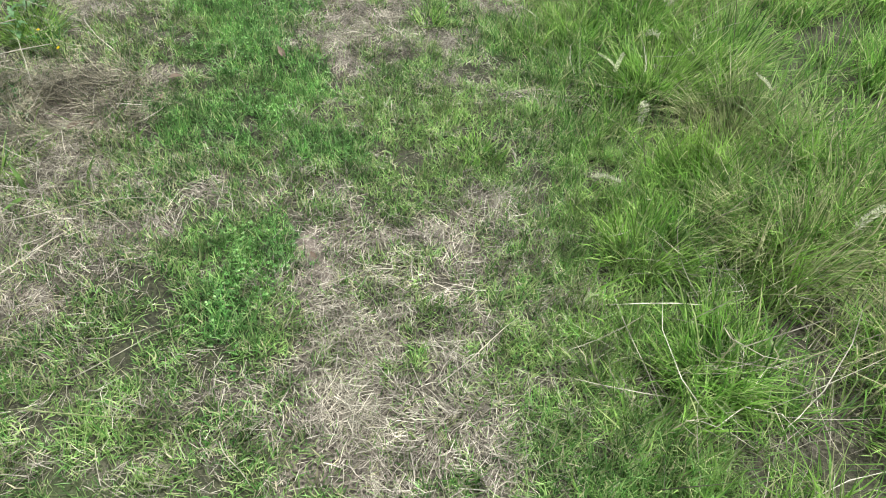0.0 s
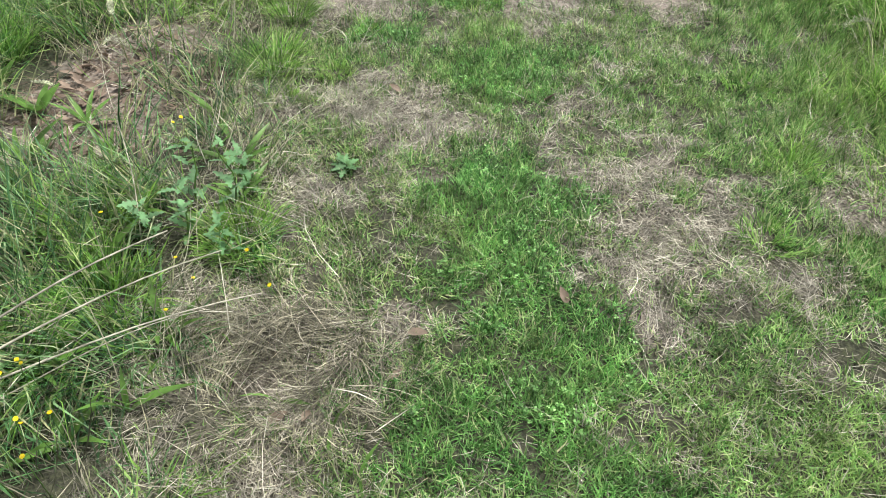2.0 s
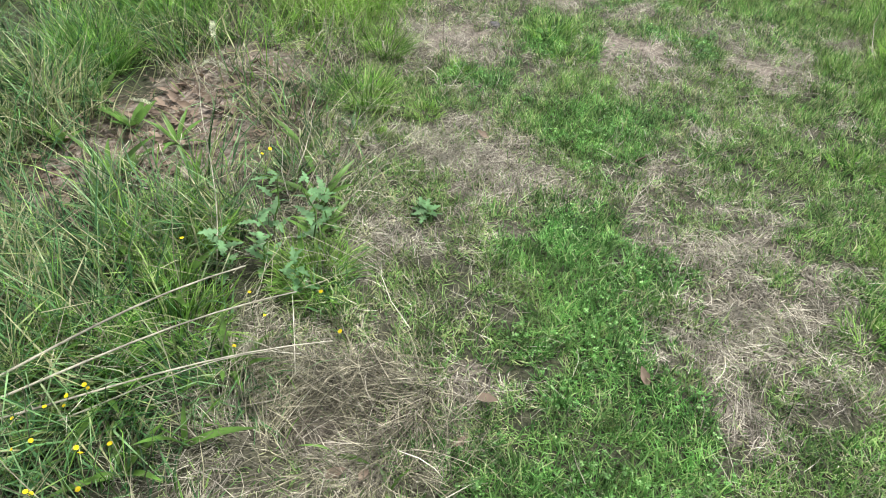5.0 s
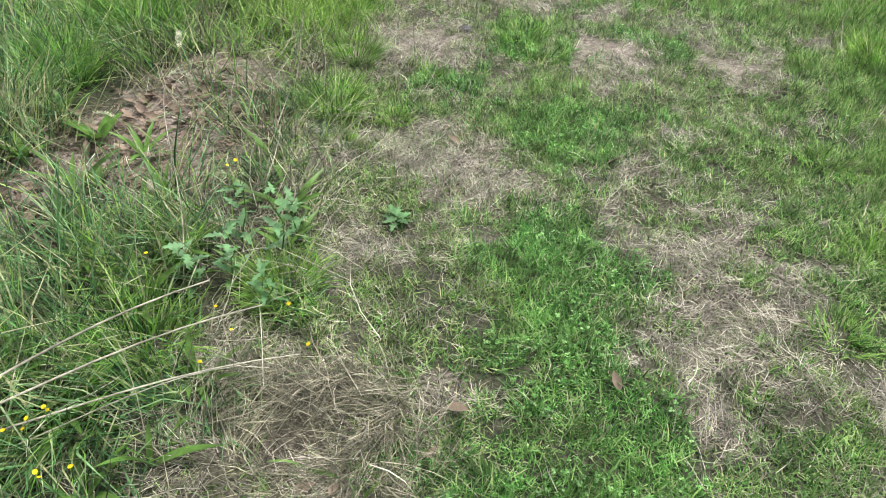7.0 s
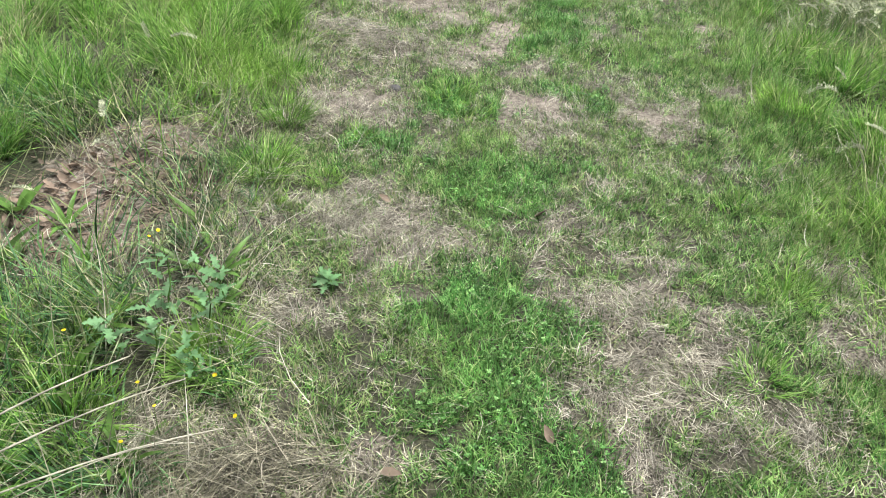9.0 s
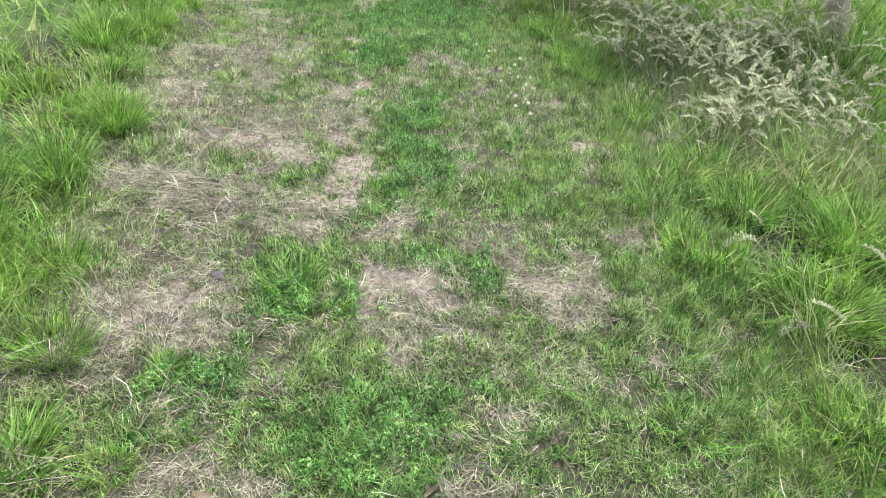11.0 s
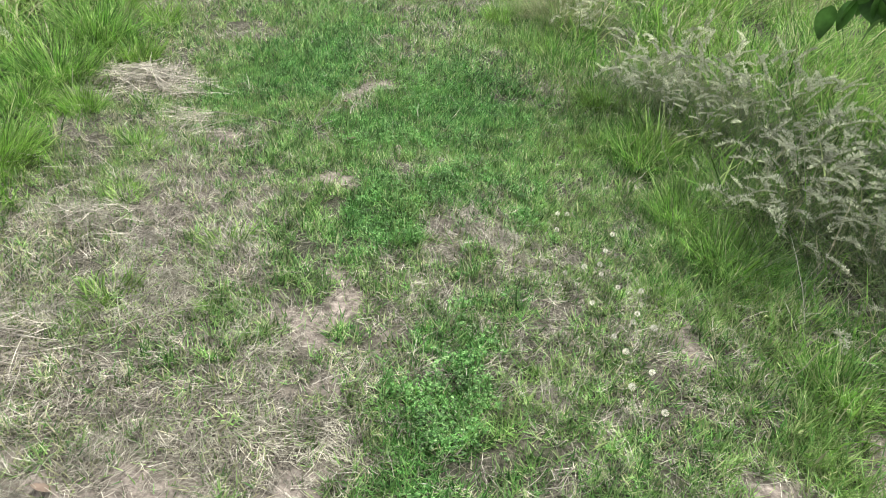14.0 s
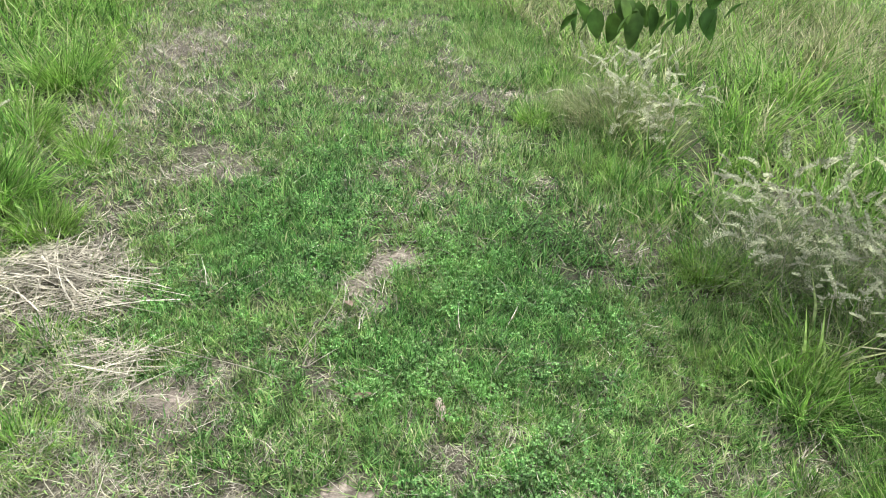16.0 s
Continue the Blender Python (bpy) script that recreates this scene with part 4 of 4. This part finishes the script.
def long_stalk(a, b, sag, thick, material):
    """One long dry stalk that leans across the border, bent once or twice."""
    a, b = Vector(a), Vector(b)
    side = (b - a).cross(Vector((0, 0, 1))).normalized()
    pts = [a.lerp(b, k / 10) + Vector((0, 0, sag * math.sin(math.pi * k / 10))) + side * 0.4 * sag * math.sin(1.6 * math.pi * k / 10) for k in range(11)]
    me = mesh_of("dry_stalk", *tube([tuple(p - a) for p in pts], np.linspace(thick, 0.4 * thick, 11), 5))
    tagged(part("dry_stalk", me, material, m=Matrix.Translation(a)), "long dry straw-coloured stalk lying across the grass", "dry stalk", "dry stalks")


for a, b, thick in [((-1.52, -0.95, 0.03), (-0.99, -0.26, 0.26), 0.0046), ((-1.5, -0.95, 0.03), (-0.86, -0.24, 0.22), 0.004), ((-1.48, -0.92, 0.02), (-0.72, -0.3, 0.18), 0.0036),
                    ((-1.3, -0.8, 0.01), (-0.85, -0.36, 0.13), 0.0024), ((-1.2, -0.2, 0.0), (-1.6, 0.3, 0.35), 0.002)]:
    long_stalk(a, b, 0.05, thick, PALE_STRAW)
for a, b in [((-0.15, 1.75, 0.02), (0.15, 1.95, 0.03)), ((-0.3, 2.05, 0.02), (0.1, 2.08, 0.025)), ((-2.35, 4.95, 0.015), (-1.95, 5.03, 0.02)), ((-2.55, 5.2, 0.015), (-2.2, 5.15, 0.03))]:
    long_stalk(a, b, 0.008, 0.0016, STRAW)

g = np.random.default_rng(88)
for x0, y0, x1, y1 in [(-0.16, -1.55, 0.28, -1.52), (-0.55, -1.0, -0.17, -0.81), (0.29, -1.54, 0.39, -1.64), (1.51, -1.14, 1.82, -1.39), (-0.36, -1.33, -0.12, -1.15), (0.76, 2.48, 0.9, 2.3),
                       (-1.83, 2.29, -1.4, 2.41), (-1.9, 2.45, -1.45, 2.5), (-2.38, 5.2, -1.92, 5.13), (-2.38, 4.94, -2.2, 5.14), (1.2, -0.9, 1.3, -1.3), (1.35, -0.2, 1.05, 0.1), (1.3, 0.15, 0.9, 0.2),
                       (0.9, 0.6, 1.25, 0.75), (0.55, 2.1, 0.95, 2.2), (0.3, 2.9, 0.65, 2.7), (-0.1, -1.45, 0.1, -1.25), (-0.45, -1.2, -0.3, -0.95), (0.75, -1.3, 0.95, -1.05), (-2.0, 3.5, -1.7, 3.75)]:
    low = [float(lift(np.array([x]), np.array([y]))[0]) for x, y in ((x0, y0), (x1, y1))]
    long_stalk((x0, y0, low[0] + 0.03), (x1, y1, low[1] + 0.04), 0.012 + 0.02 * g.random(), g.uniform(0.0013, 0.0021), PALE_STRAW if g.random() < 0.5 else FADED)

# ---- fallen leaves, a stone and a scrap of bark ----
g = np.random.default_rng(77)
for k in range(230):
    if k < 220:
        x, y = (-1.9 + g.normal(0, 0.18), 0.42 + g.normal(0, 0.34))
    else:
        x, y = [(-0.545, -0.44), (-0.373, 1.07), (0.35, -0.93), (-0.62, -0.5), (-1.35, 2.95), (-1.75, 3.0), (-0.9, 0.95), (-0.4, -0.3), (-0.05, 0.1), (-1.6, 2.8)][k - 220]
    leaf = part("dead_leaf", DRIED, DEAD_LEAF, m=place(x, y, 0.016, g.uniform(0, 360), g.uniform(0.45, 1.0)) @ pose(0, 0, 0, g.normal(0, 15), g.normal(0, 12), 0))
    tagged(leaf, "curled brown dead leaf on the ground", "dead leaf", "fallen leaves")
for x, y in ((-0.414, -0.146), (-1.692, 5.125), (-1.84, 5.6), (-2.35, 1.35)):
    leaf = part("pale_leaf", DRIED, PALE_LEAF, m=place(x, y, 0.026, 40 * x * y, 0.95))
    tagged(leaf, "bleached pale fallen leaf on green turf", "dead leaf", "pale fallen leaves")


def lump(name, x, y, size, material, label, category, seed, turn=0.0):
    bm = bmesh.new()
    bmesh.ops.create_icosphere(bm, subdivisions=3, radius=1)
    for v in bm.verts:
        v.co *= 1 + 0.25 * noise.noise(v.co * 1.4 + Vector((seed, 0, 0))) + 0.08 * noise.noise(v.co * 4)
    bmesh.ops.scale(bm, vec=size, verts=bm.verts)
    me = bpy.data.meshes.new(name)
    bm.to_mesh(me)
    bm.free()
    tagged(part(name, me, material, m=place(x, y, size[2] * 0.6, turn)), label, category)


lump("stone", -1.3, 1.863, (0.03, 0.022, 0.016), STONE, "small grey stone half sunk in the turf", "stone", 3.0)
lump("bark_scrap", -1.424, 5.16, (0.016, 0.05, 0.012), rough_material("weathered_bark", (0.3, 0.22, 0.19), (0.6, 0.52, 0.48), 25), "scrap of pale weathered bark on the turf", "bark", 6.0, 15)


# ---- the young tree beside the path ----
def build_tree():
    g = np.random.default_rng(300)
    bx, by = 1.98, 6.05
    tree = empty("tree", place(bx, by))
    part("trunk", mesh_of("trunk", *tube([(0, 0, -0.05), (-0.02, 0, 0.15), (-0.2, 0.02, 0.8), (-0.33, 0.02, 1.5), (-0.35, 0.05, 2.3), (-0.33, 0.0, 3.0)], (0.11, 0.088, 0.08, 0.066, 0.045, 0.02), 16)), BARK, tree, "smooth grey-brown trunk")
    tips = [[(1.65, 6.05, 1.45), (0.95, 5.3, 1.6), (0.45, 4.86, 1.12), (0.1, 4.8, 1.03)], [(1.64, 6.07, 1.7), (0.6, 6.4, 1.75), (-0.3, 6.4, 1.13), (-0.75, 6.42, 1.04), (-1.25, 6.46, 0.98)],
            [(1.64, 6.05, 1.9), (2.2, 6.5, 2.4), (2.7, 6.8, 2.6)], [(1.64, 6.05, 2.0), (1.9, 5.4, 2.5), (2.1, 5.0, 2.6)], [(1.64, 6.05, 2.2), (1.2, 6.4, 2.8), (0.9, 6.6, 3.0)],
            [(1.64, 6.05, 2.3), (2.0, 6.15, 2.9), (2.2, 5.95, 3.3)]]
    limbs = [[(x - bx, y - by, z) for x, y, z in row] for row in tips]
    crown = []
    for k, pts in enumerate(limbs):
        pts = np.array(pts, float)
        s, fine = np.linspace(0, 1, len(pts)), np.linspace(0, 1, 9)
        line = np.stack([np.interp(fine, s, pts[:, c]) for c in range(3)], 1)
        line[1:-1] = (line[:-2] + 2 * line[1:-1] + line[2:]) / 4
        limb = part("branch", mesh_of("branch", *tube(line, np.linspace(0.03, 0.005, 9), 7)), BARK, tree)
        if k < 2:
            # the drooping tip: leaves that can be told apart, in loose bunches
            for j in range(34):
                u = 0.66 + 0.34 * g.random() if k else 0.6 + 0.4 * g.random()
                at = np.array([np.interp(u, fine, line[:, c]) for c in range(3)]) + g.normal(0, (0.03, 0.06, 0.02))
                at[2] -= 0.07 * g.random()
                sz = g.uniform(0.9, 1.3)
                part("leaf", OVAL, TREE_LEAF, limb, m=pose(*at, g.normal(0, 25), g.uniform(35, 85), g.uniform(0, 360)) @ Matrix.Diagonal((sz, sz, sz, 1)))
        for j in range(420):
            u = g.uniform(0.3, 0.95 if k > 1 else 0.6)
            c = np.array([np.interp(u, fine, line[:, q]) for q in range(3)]) + g.normal(0, (0.26, 0.26, 0.2)) + (0, 0, 0.22)
            if c[2] > 1.55:
                crown.append(c)
    c = np.array(crown)
    n = len(c)
    a, tip = g.uniform(0, 6.283, n), g.uniform(-0.9, -0.1, n)
    d = np.stack([np.cos(a), np.sin(a), tip], 1) * g.uniform(0.07, 0.11, n)[:, None]
    s = np.stack([-np.sin(a), np.cos(a), g.normal(0, 0.3, n)], 1) * 0.028
    v = np.stack([c, c + 0.35 * d + s, c + 0.75 * d + 0.7 * s, c + d, c + 0.75 * d - 0.7 * s, c + 0.35 * d - s], 1).reshape(-1, 3)
    part("crown", mesh_of("crown", v, [(np.arange(n) * 6)[:, None] + np.arange(6)[None]]), TREE_LEAF, tree, "loose crown of green leaves")
    tagged(tree, "young tree with grey trunk and drooping green leafy branches", "tree")


build_tree()
